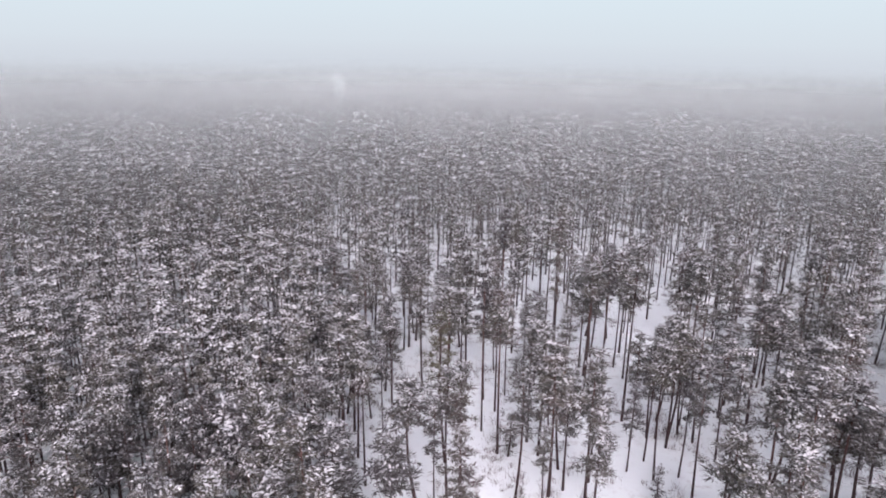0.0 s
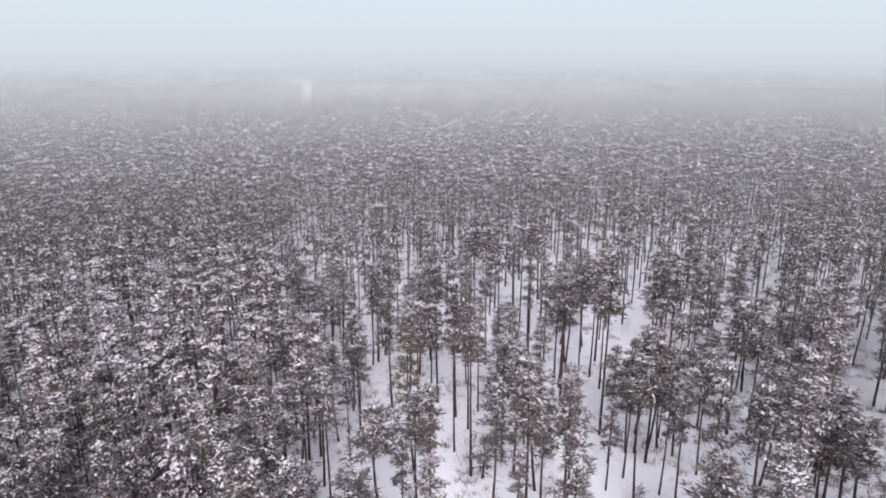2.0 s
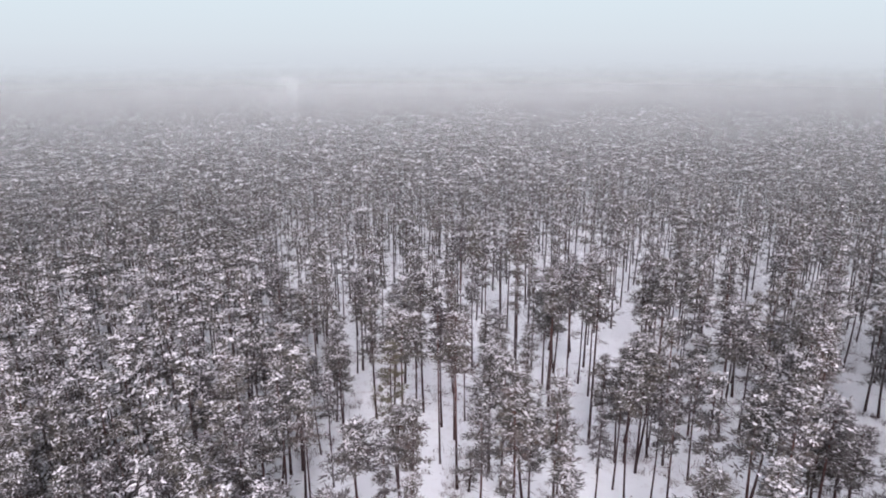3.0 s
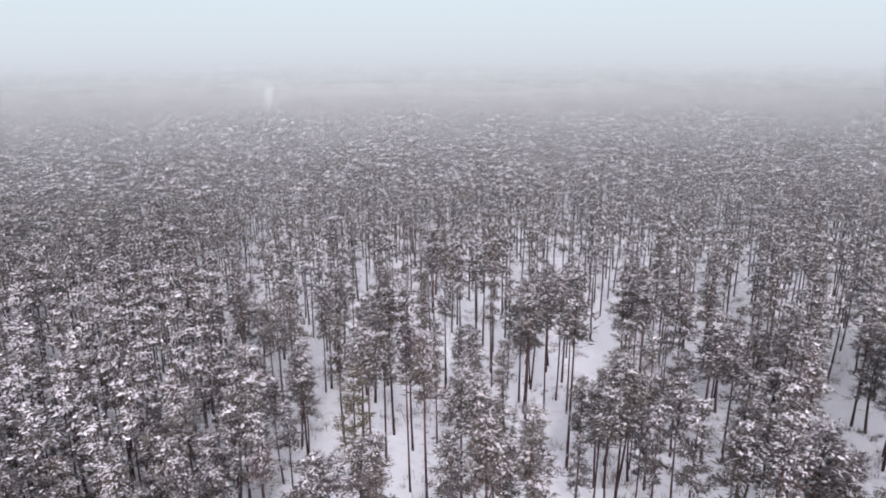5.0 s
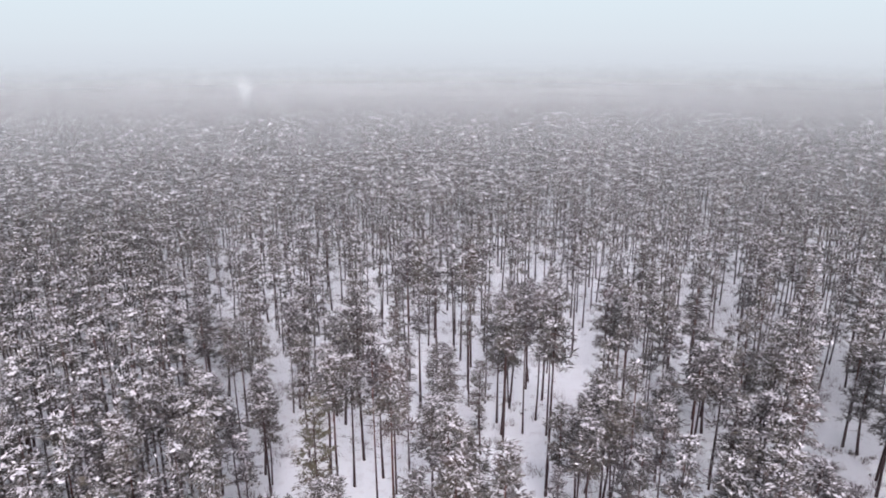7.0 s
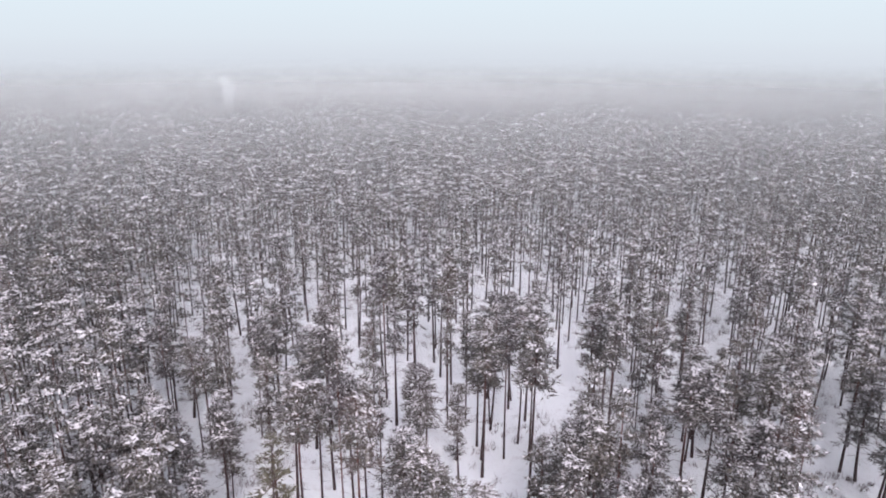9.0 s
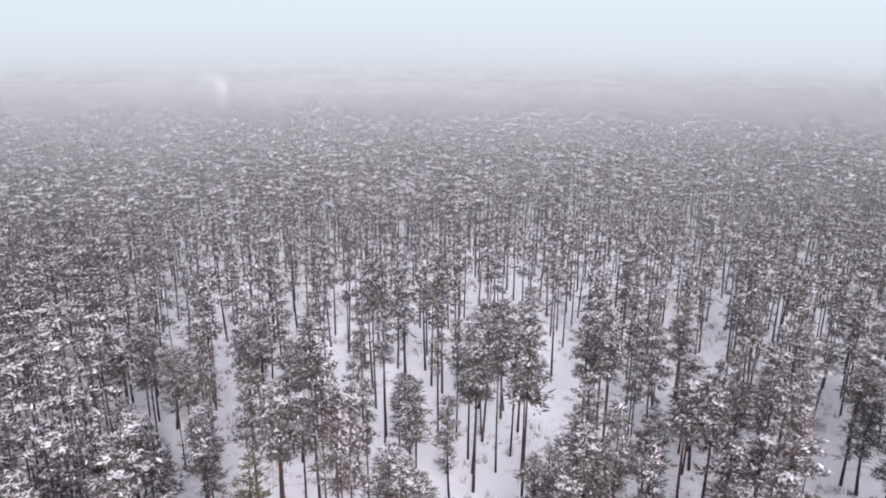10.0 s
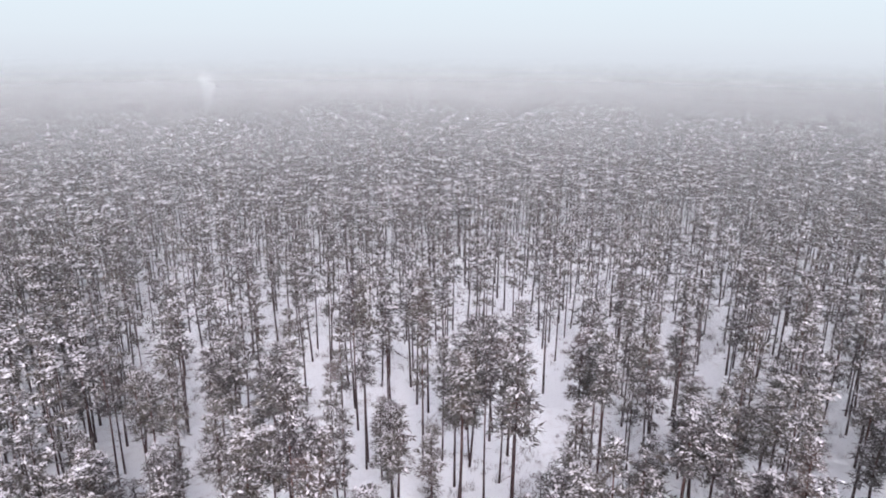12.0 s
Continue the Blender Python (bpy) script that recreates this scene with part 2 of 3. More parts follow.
    ridge = (broad[on] * r.uniform(0.17, 0.44, c) * (2.6 / flakes) ** 0.5)[:, None]
    middle = centre[on] + np.stack([r.normal(0, 0.4, c) * broad[on], r.normal(0, 0.4, c) * broad[on], broad[on] * r.uniform(0.0, 0.3, c) + 0.02], 1)
    flank = beside * ridge * r.uniform(0.25, 0.5, (c, 1))
    crest = middle + ahead * ridge * 0.1 + up * ridge * r.uniform(0.12, 0.3, (c, 1))
    pts = np.stack([middle - ahead * ridge, middle - ahead * ridge * 0.1 + flank, middle + ahead * ridge, middle + ahead * ridge * 0.15 - flank, crest], 1).reshape(-1, 3)
    i0 = (np.arange(c) * 5)[:, None]
    slopes = ((0, 1, 4), (1, 2, 4), (2, 3, 4), (3, 0, 4)) if sides > 4 else ((0, 3, 2), (0, 2, 1))
    faces = np.stack([i0 + q for q in slopes], 1).reshape(-1, 3)
    return {"trunk": trunk, "limbs": limb, "needles": needles, "snow": (pts, faces)}


# ---- ground ----
def build_ground():
    n = 150
    xs = np.linspace(-400, 400, n)
    ys = np.linspace(-60, 560, n)
    gx, gy = np.meshgrid(xs, ys)
    edge = np.minimum(np.minimum(gx + 400, 400 - gx), np.minimum(gy + 60, 560 - gy)) / 40
    gz = np.array([noise.fractal(Vector((a * 0.11, b * 0.11, 0.0)), 1.0, 2.0, 3) for a, b in zip(gx.ravel(), gy.ravel())]).reshape(gx.shape)
    gz = gz * 0.16 * np.clip(edge, 0, 1)
    pts = np.stack([gx, gy, gz], -1).reshape(-1, 3)
    i = np.arange(n * n).reshape(n, n)
    faces = np.stack([i[:-1, :-1], i[:-1, 1:], i[1:, 1:], i[1:, :-1]], -1).reshape(-1, 4)
    far = np.array([(-400, -60, 0), (400, -60, 0), (400, 560, 0), (-400, 560, 0), (-4500, -4500, 0), (4500, -4500, 0), (4500, 4500, 0), (-4500, 4500, 0)], float)
    ring = np.array([(4, 5, 1, 0), (5, 6, 2, 1), (6, 7, 3, 2), (7, 4, 0, 3)])
    mesh = mesh_of("ground", [(pts, faces, 0), (far, ring, 0)], [SNOW_GROUND])
    mesh.polygons.foreach_set("use_smooth", np.ones(len(mesh.polygons), bool))
    tagged(new("ground", mesh), "snow-covered forest floor with brown heather showing through", "snowy ground", kind="structure")


build_ground()


# ---- mist ----
def arc(name, centre, radius, low, high, a0, a1, material, label, steps=64):
    ang = np.radians(np.linspace(a0, a1, steps + 1))
    cx, cy = centre
    rows = [np.stack([cx + radius * np.sin(ang), cy + radius * np.cos(ang), np.full(len(ang), z)], 1) for z in (low, high)]
    k = len(ang)
    i = np.arange(k - 1)
    mesh = mesh_of(name, [(np.concatenate(rows), np.stack([i, i + 1, i + 1 + k, i + k], 1), 0)], [material])
    mesh.polygons.foreach_set("use_smooth", np.ones(len(mesh.polygons), bool))
    return tagged(new(name, mesh), label, "mist", kind="structure")


def thickness(radius):
    """How much of the view a metre of mist hides, growing with distance."""
    return float(np.interp(radius, (60, 120, 200, 300, 400, 470, 560), (0.0006, 0.0014, 0.0055, 0.0108, 0.0175, 0.03, 0.05)))


VEILS = [95, 125, 155, 185, 210, 235, 258, 280, 302, 324, 346, 368, 392, 418, 446, 480, 520, 560]
for radius, before in zip(VEILS, [65] + VEILS):
    dense = 1 - math.exp(-thickness(radius) * (radius - before))
    arc("mist", (12, 12), radius, 0.05, 64, -62, 62, mist_material("drifting_mist", dense, 8.0, 47.0, 0.44), "thin pale winter mist hanging between the pines")
# the backdrop gives off its own painted haze light
arc("backdrop", (12, 12), 580, -1, 260, -180, 180, far_mist_glow_material(), "glowing backdrop with pale grey haze painted on, closing off the distance", 128)


# ---- the pine stand ----
# the pines of the thinned stand, from south to north: place, height, radius of crown, and share of bare stem
ROW_1 = [
    (27.9, 53.7, 20, 2.9, 0.6), (-10.5, 58.3, 22, 2.61, 0.6), (34.9, 59.3, 22, 2.9, 0.53), (-6, 61.3, 20, 2.89, 0.58), (29.8, 61.4, 21, 2.9, 0.6),
    (-16.2, 63.2, 22, 2.09, 0.6), (1.9, 64.4, 18, 2.13, 0.41), (-18.7, 66.2, 23, 2.17, 0.58), (-20.8, 67.5, 23, 2.22, 0.55), (-14.7, 67.7, 23, 2.18, 0.55),
    (-0.8, 69.8, 18, 1.88, 0.54), (18.2, 70.4, 17, 2.72, 0.4), (12.4, 71.9, 13, 1.79, 0.5), (44.4, 72, 22, 2.9, 0.6), (48.4, 72.2, 22, 2.9, 0.6),
    (2.3, 72.5, 21, 2.48, 0.51), (35.1, 72.6, 23, 2.9, 0.53), (40.7, 72.8, 23, 2.9, 0.6), (-3.2, 74.3, 20, 2.9, 0.6), (0.7, 75, 21, 2.32, 0.6),
]
ROW_2 = [
    (9.5, 75.6, 20, 2.59, 0.5), (18.5, 75.7, 22, 2.41, 0.52), (53.2, 76, 19.5, 2.81, 0.41), (-14, 76, 22, 2.4, 0.6), (55.2, 76.1, 18.75, 2.84, 0.41),
    (32.5, 76.3, 20.5, 2.55, 0.55), (13.9, 76.5, 23, 2.9, 0.6), (50.9, 76.9, 18.25, 2.8, 0.43), (47.9, 77.7, 22, 2.73, 0.6), (16, 77.8, 17, 2.12, 0.57),
    (-10.1, 78, 21, 2.09, 0.6), (81.7, 78.3, 21.3, 2.28, 0.48), (-47.8, 78.8, 23.9, 2.65, 0.48), (71.3, 79.2, 24.1, 2.58, 0.48), (19.7, 79.6, 17, 2.17, 0.57),
    (44.5, 79.8, 21, 2.55, 0.6), (28.7, 80.4, 20.75, 2.17, 0.65), (-18.3, 80.5, 23, 2.52, 0.53), (32.3, 81.1, 19, 2, 0.48), (-22.7, 81.9, 22, 2.46, 0.6),
]
ROW_3 = [
    (25.5, 82.2, 17.5, 1.99, 0.41), (-39.7, 82.3, 21.7, 2.51, 0.48), (16.1, 82.5, 21, 2.35, 0.6), (86.1, 83, 22.3, 2.39, 0.48), (-20.6, 84.1, 22, 2.49, 0.6),
    (-11.9, 84.5, 22, 2.24, 0.59), (79.4, 84.8, 23, 2.48, 0.48), (28.6, 84.9, 20.5, 2.26, 0.54), (38.9, 85.3, 18.75, 2.36, 0.54), (13.7, 85.8, 20, 2.82, 0.58),
    (7.9, 86.1, 25.5, 2.59, 0.67), (-15.3, 86.1, 22, 2.31, 0.59), (71.4, 86.1, 22.7, 2.44, 0.48), (-42.7, 86.4, 23, 2.41, 0.48), (-8.6, 87.5, 17, 1.77, 0.6),
    (87, 88.2, 20.5, 2.58, 0.48), (27.4, 88.3, 18, 2.41, 0.55), (32.8, 88.4, 20.75, 2.6, 0.62), (12.5, 89.3, 20, 2.73, 0.59), (37.2, 89.9, 22, 2.9, 0.52),
]
ROW_4 = [
    (50.8, 90.5, 19.25, 2.9, 0.48), (33.6, 90.5, 20.25, 2.4, 0.61), (31.9, 90.7, 19.5, 2.27, 0.43), (58.8, 90.7, 20, 2.9, 0.56), (54.3, 90.7, 17, 2.69, 0.6),
    (30.6, 90.8, 18.75, 2.27, 0.41), (71.9, 91.2, 18.25, 2.9, 0.5), (74.9, 91.4, 23.7, 2.39, 0.48), (35.6, 91.9, 18.5, 2.22, 0.41), (80.5, 91.9, 21.7, 2.51, 0.48),
    (5.9, 92, 25.5, 1.83, 0.67), (-20, 92.1, 22, 2.48, 0.6), (94.6, 92.8, 21, 2.6, 0.48), (86.1, 93.4, 21.3, 2.37, 0.48), (16.3, 93.7, 17.5, 1.68, 0.41),
    (36.7, 94.5, 19, 2.17, 0.41), (50.4, 94.9, 20.75, 2.06, 0.63), (-11.2, 95.2, 17.5, 1.69, 0.59), (47.5, 95.3, 22, 2.9, 0.6), (28.1, 95.7, 25.5, 2.9, 0.67),
]
ROW_5 = [
    (33.5, 95.8, 20, 2.33, 0.6), (-17.5, 95.9, 18.5, 2.16, 0.56), (-24.7, 96.1, 18.75, 2.21, 0.43), (77.4, 96.3, 23.2, 2.35, 0.48), (-15.1, 96.4, 22, 2.34, 0.6),
    (0.9, 96.6, 22, 2.49, 0.6), (-18.9, 96.8, 19, 2.17, 0.57), (43.7, 97.1, 21, 2.36, 0.42), (63.6, 97.1, 20, 2.49, 0.4), (51.6, 97.3, 22.75, 2.42, 0.55),
    (8.3, 98, 21, 2.11, 0.61), (-8.2, 98.6, 20, 2.22, 0.56), (96.9, 98.7, 21.8, 2.34, 0.48), (87.7, 99.2, 22.4, 2.55, 0.48), (81.7, 99.4, 24.7, 2.41, 0.48),
    (-14.8, 100.1, 18, 2.27, 0.56), (2.7, 100.2, 20.25, 2.37, 0.62), (75.9, 100.6, 19.75, 2.9, 0.41), (46.1, 101.1, 19.75, 2.37, 0.41), (-16.6, 101.3, 18.5, 2.05, 0.6),
]
ROW_6 = [
    (61.7, 101.3, 22, 2.9, 0.6), (-8.5, 101.6, 17.5, 2.04, 0.41), (6.6, 101.7, 19, 2.9, 0.52), (92.4, 101.7, 21.6, 2.6, 0.48), (66.7, 102.4, 19, 2.64, 0.48),
    (75.1, 102.7, 22, 2.8, 0.6), (100.1, 102.8, 21.3, 2.6, 0.48), (10.3, 103.2, 21, 2.05, 0.48), (-0.7, 103.2, 20, 2.9, 0.6), (38.3, 103.3, 18.75, 2.44, 0.56),
    (-9.8, 104.1, 17.5, 2.39, 0.46), (-18, 104.2, 19.25, 1.84, 0.47), (58.6, 104.6, 22, 2.68, 0.52), (-3.6, 104.9, 22, 2.9, 0.49), (86.4, 104.9, 22.4, 2.42, 0.48),
    (20.9, 106.1, 16, 2.35, 0.49), (106.5, 106.1, 21.4, 2.58, 0.48), (3.9, 106.2, 23.5, 2.71, 0.67), (61.2, 106.7, 19.25, 2.9, 0.41), (24.3, 106.9, 20.75, 2.9, 0.67),
]
ROW_7 = [
    (15.6, 107.1, 14, 2.13, 0.55), (42.1, 107.3, 21, 2.45, 0.64), (64.5, 107.5, 19.5, 2.3, 0.41), (54.3, 107.5, 19.25, 2.9, 0.41), (55.8, 108.4, 20, 2.87, 0.41),
    (98.8, 108.6, 23.5, 2.37, 0.48), (42.9, 108.9, 21.5, 2.59, 0.66), (90.1, 109.3, 20.7, 2.51, 0.48), (83.9, 109.9, 18.75, 2.9, 0.41), (31.7, 110, 20.75, 2.86, 0.67),
    (-10.3, 110.8, 17.5, 2.08, 0.41), (28.2, 110.9, 20, 2.05, 0.67), (24.9, 111, 22.25, 2.83, 0.53), (51.2, 111.3, 20.75, 2.43, 0.47), (108.1, 111.5, 23.1, 2.6, 0.48),
    (82.9, 111.9, 19.5, 2.87, 0.41), (16.3, 112.1, 17.5, 1.98, 0.43), (56.1, 112.4, 20.25, 2.69, 0.42), (9, 112.6, 22, 1.93, 0.47), (57.8, 112.9, 20.75, 2.45, 0.41),
]
ROW_8 = [
    (43.5, 113.2, 22.25, 2.58, 0.56), (17, 113.2, 17.75, 2.9, 0.41), (74.6, 114, 19.75, 2.9, 0.46), (92.3, 114.2, 19.9, 2.51, 0.48), (69.7, 114.3, 22, 2.58, 0.41),
    (97.6, 114.5, 21.5, 2.46, 0.48), (31.1, 114.6, 22.75, 2.02, 0.62), (24.8, 114.7, 21.25, 2.52, 0.47), (41.9, 114.8, 22, 2.9, 0.52), (49.8, 115.3, 20.5, 2.05, 0.41),
    (-11.4, 115.8, 20.5, 1.84, 0.56), (0.9, 116.3, 20.25, 2.9, 0.59), (-15.5, 116.4, 18.75, 2.02, 0.52), (-14.4, 117.1, 19.25, 2.69, 0.47), (15, 117.1, 17.5, 1.81, 0.41),
    (80.8, 117.6, 21.5, 2.9, 0.44), (50.3, 117.6, 21.25, 1.95, 0.67), (111.9, 117.9, 19.1, 2.41, 0.48), (105.7, 118.3, 19.8, 2.34, 0.48), (27.6, 118.7, 22.5, 2.9, 0.46),
]
ROW_9 = [
    (-0.6, 119, 17.5, 2.23, 0.55), (-20.5, 119.1, 21, 2.77, 0.53), (117.9, 119.6, 24.2, 2.35, 0.48), (12.9, 119.9, 22, 2.05, 0.59), (87.6, 120, 22.1, 2.34, 0.48),
    (21, 120.1, 24.5, 2.05, 0.48), (27.8, 120.3, 19.5, 1.88, 0.41), (54.5, 120.4, 23.5, 2.64, 0.48), (71.2, 120.6, 22.1, 2.51, 0.48), (33.6, 120.7, 22, 2.72, 0.57),
    (-7.7, 120.7, 20.25, 1.83, 0.56), (23.9, 120.7, 19.5, 2.24, 0.54), (99.7, 121.3, 20.5, 2.39, 0.48), (13.2, 121.5, 25.25, 1.86, 0.67), (92.6, 121.5, 22, 2.37, 0.48),
    (76.2, 121.6, 20, 2.56, 0.41), (-6.8, 122, 19, 2.9, 0.46), (3, 122.1, 19, 2.64, 0.48), (-13.4, 122.8, 20.5, 1.96, 0.61), (113.6, 122.8, 19.5, 2.49, 0.48),
]
ROW_10 = [
    (56.4, 122.9, 20.5, 2.6, 0.41), (-20.9, 122.9, 20.75, 2.15, 0.5), (46, 123.5, 22, 2.48, 0.48), (121.4, 123.7, 21.4, 2.41, 0.48), (61, 124.1, 23.5, 2.64, 0.48),
    (31.7, 124.8, 21.5, 2.65, 0.48), (-5.6, 125.1, 21.25, 2.9, 0.55), (21.6, 125.5, 24.75, 2.26, 0.67), (80.7, 125.5, 24.6, 2.57, 0.48), (9.6, 125.8, 21.25, 2.54, 0.45),
    (109, 126.2, 20.7, 2.64, 0.48), (94.1, 126.6, 21.8, 2.69, 0.48), (53.5, 126.6, 23.9, 2.44, 0.48), (70.5, 126.7, 21, 2.42, 0.67), (32.7, 127.3, 22.25, 1.89, 0.59),
    (-19.3, 127.3, 18.75, 2.9, 0.41), (74.6, 127.4, 23.5, 2.64, 0.48), (117.9, 127.9, 22.6, 2.44, 0.48), (62.9, 128.5, 20.25, 2.9, 0.41), (28.7, 128.5, 22, 2.87, 0.56),
]
ROW_11 = [
    (-6.2, 128.5, 15, 2.55, 0.48), (-27.8, 128.6, 19.25, 2.82, 0.41), (100.7, 128.7, 20.8, 2.3, 0.48), (1.9, 128.8, 21.25, 2.49, 0.54), (90.6, 128.8, 22.4, 2.35, 0.48),
    (123.4, 129, 21.6, 2.32, 0.48), (-22.7, 129.9, 23.5, 2.44, 0.48), (11.8, 130.2, 23, 2.4, 0.67), (36.8, 130.3, 20.5, 1.96, 0.53), (111, 131.7, 23.3, 2.55, 0.48),
    (16.7, 132.2, 19.75, 2.86, 0.41), (85.5, 132.2, 24.1, 2.49, 0.48), (129, 132.3, 23, 2.44, 0.48), (-14.4, 132.5, 19, 2.71, 0.48), (68.1, 132.6, 23.5, 2.3, 0.48),
    (58.6, 132.7, 22.5, 2.9, 0.41), (49.9, 132.7, 20.4, 2.51, 0.48), (-5.2, 132.9, 20.25, 2.56, 0.46), (98.1, 133.6, 19.5, 2.51, 0.48), (104.8, 133.9, 22.6, 2.49, 0.48),
]
ROW_12 = [
    (23.3, 134.1, 19.25, 2.9, 0.41), (-16.6, 134.1, 20, 2.9, 0.41), (123.2, 134.3, 21.1, 2.46, 0.48), (92.4, 134.7, 22.3, 2.41, 0.48), (17.2, 134.8, 23.75, 2.27, 0.63),
    (117.4, 134.8, 23.5, 2.48, 0.48), (-15.3, 135, 20.5, 2.33, 0.41), (57, 135.5, 22, 2.9, 0.53), (80.5, 135.8, 22.8, 2.37, 0.48), (39.6, 136, 21.6, 2.32, 0.48),
    (51.4, 136.1, 22, 2.9, 0.44), (11.4, 136.9, 22.6, 2.32, 0.48), (21.7, 137, 21, 2.31, 0.56), (62.7, 137.2, 21, 2.41, 0.48), (-8.8, 137.4, 21.25, 2.51, 0.53),
    (-7.3, 137.5, 20.25, 2.52, 0.5), (132.5, 137.7, 20.2, 2.51, 0.48), (-17.1, 138.1, 20.25, 2.41, 0.42), (43.8, 138.2, 22.5, 2.16, 0.59), (110.1, 138.2, 22.7, 2.42, 0.48),
]
ROW_13 = [
    (-25.1, 138.3, 22.25, 2.74, 0.41), (126.6, 138.9, 23, 2.49, 0.48), (98.2, 139.3, 21.9, 2.51, 0.48), (-16, 139.4, 19.5, 2.7, 0.41), (-3.7, 139.4, 22, 2.9, 0.5),
    (-22.2, 139.5, 20.75, 2.33, 0.51), (84.5, 139.6, 24, 2.37, 0.48), (3.3, 139.9, 21.5, 2.52, 0.49), (115.1, 140.1, 21.1, 2.55, 0.48), (69.3, 140.3, 20.75, 2.64, 0.41),
    (79, 140.7, 23.25, 2.9, 0.47), (26.8, 140.7, 21.5, 2.49, 0.48), (57.9, 141, 23, 2.3, 0.48), (93.3, 141.3, 24.4, 2.53, 0.48), (135.2, 142.2, 19.9, 2.6, 0.48),
    (123, 143, 24.2, 2.62, 0.48), (21.2, 143.1, 21.3, 2.28, 0.48), (34.4, 143.3, 23.4, 1.84, 0.48), (70.4, 143.3, 23.1, 2.37, 0.48), (107, 143.7, 24.5, 2.55, 0.48),
]
ROW_14 = [
    (52.3, 143.9, 22.9, 2.41, 0.48), (-12.2, 144.2, 21.25, 2.5, 0.55), (100.3, 144.2, 23.7, 2.39, 0.48), (16.2, 144.3, 20.5, 2.36, 0.59), (112.2, 144.6, 22.2, 2.46, 0.48),
    (84.7, 144.8, 23.8, 2.51, 0.48), (10.2, 144.9, 20.5, 2.9, 0.41), (58.7, 144.9, 21.75, 2.33, 0.45), (75.7, 145.2, 23.8, 2.41, 0.48), (117.8, 145.3, 24, 2.41, 0.48),
    (129.9, 145.3, 21, 2.44, 0.48), (61.4, 145.7, 23, 2.65, 0.48), (17.7, 147.9, 21.75, 2.49, 0.51), (92.8, 148, 23.2, 2.28, 0.48), (136.6, 148.3, 23.6, 2.35, 0.48),
    (-28.4, 148.6, 23.9, 2.39, 0.48), (125.4, 148.8, 21.1, 2.57, 0.48), (-32.6, 149, 21.75, 2.69, 0.41), (66.5, 149.1, 20.7, 2.51, 0.48), (22.1, 149.3, 22.2, 2.55, 0.48),
]
ROW_15 = [
    (143, 149.4, 23.1, 2.39, 0.48), (102.3, 149.7, 24.5, 2.46, 0.48), (49.4, 150.1, 24, 2.6, 0.48), (-20.8, 150.9, 21, 2.9, 0.51), (7, 151, 22.25, 2.6, 0.61),
    (-13.8, 151, 21.25, 2.9, 0.41), (120, 151.3, 23.9, 2.48, 0.48), (108, 151.6, 19, 2.9, 0.56), (34.7, 151.6, 22.2, 2.46, 0.48), (-19, 151.8, 21.5, 2.9, 0.49),
    (56.4, 151.9, 22.5, 2.51, 0.48), (-5.9, 152.1, 21.9, 2.53, 0.48), (7.1, 152.3, 21.75, 2.9, 0.51), (76.1, 152.7, 23.3, 2.49, 0.48), (89, 152.8, 22.3, 2.57, 0.48),
    (62.7, 153, 20.9, 2.6, 0.48), (42.6, 153.1, 23.3, 2.53, 0.48), (-23.2, 153.2, 22.5, 2.69, 0.5), (28.3, 153.3, 22, 2.9, 0.56), (95.1, 153.4, 23.5, 2.51, 0.48),
]
ROW_16 = [
    (71.1, 154.2, 22.8, 2.42, 0.48), (131.9, 154.4, 22.4, 2.34, 0.48), (124.3, 154.4, 23.2, 2.42, 0.48), (147.8, 154.5, 20.3, 2.57, 0.48), (-14.9, 154.6, 22, 2.55, 0.42),
    (12.9, 155, 22.1, 2.71, 0.48), (115.7, 155, 22.8, 2.48, 0.48), (3.5, 155.1, 22.5, 2.24, 0.5), (81, 155.3, 22.9, 2.32, 0.48), (48.4, 155.7, 22, 2.33, 0.57),
    (137, 155.9, 23.6, 2.41, 0.48), (16.9, 156, 24.5, 2.71, 0.48), (100, 156.1, 22.5, 2.48, 0.48), (29.5, 157.1, 22.9, 2.42, 0.48), (1.7, 157.3, 21.5, 1.72, 0.48),
    (35.4, 157.4, 23.7, 2.58, 0.48), (108.3, 157.7, 21.2, 2.51, 0.48), (-29.8, 157.8, 23.75, 2.9, 0.44), (65.2, 157.9, 22.2, 2.3, 0.48), (-7.8, 158.1, 21.4, 2.65, 0.48),
]
ROW_17 = [
    (50.5, 158.3, 21.75, 2.5, 0.58), (120.2, 158.5, 22.5, 2.55, 0.48), (128.9, 158.8, 23.5, 2.46, 0.48), (142.5, 159.2, 21.8, 2.42, 0.48), (84.4, 159.3, 22.3, 2.48, 0.48),
    (-12.1, 159.4, 22.75, 2.59, 0.41), (-17.3, 159.5, 23, 2.71, 0.48), (74.6, 159.7, 20.3, 2.64, 0.48), (43.4, 159.9, 20.4, 2.55, 0.48), (54.3, 160.2, 21.1, 2.64, 0.48),
    (149, 160.2, 23, 2.39, 0.48), (4.2, 160.5, 24.25, 2.32, 0.57), (103.9, 160.6, 20.2, 2.48, 0.48), (0.7, 161.2, 24.4, 2.41, 0.48), (92.3, 161.3, 20.1, 2.57, 0.48),
    (27.8, 161.4, 23, 2.35, 0.48), (115.1, 161.7, 24.4, 2.57, 0.48), (-10.3, 162.4, 21.75, 2.64, 0.42), (21.9, 162.6, 21.9, 2.35, 0.48), (37.9, 163, 22.6, 2.41, 0.48),
]
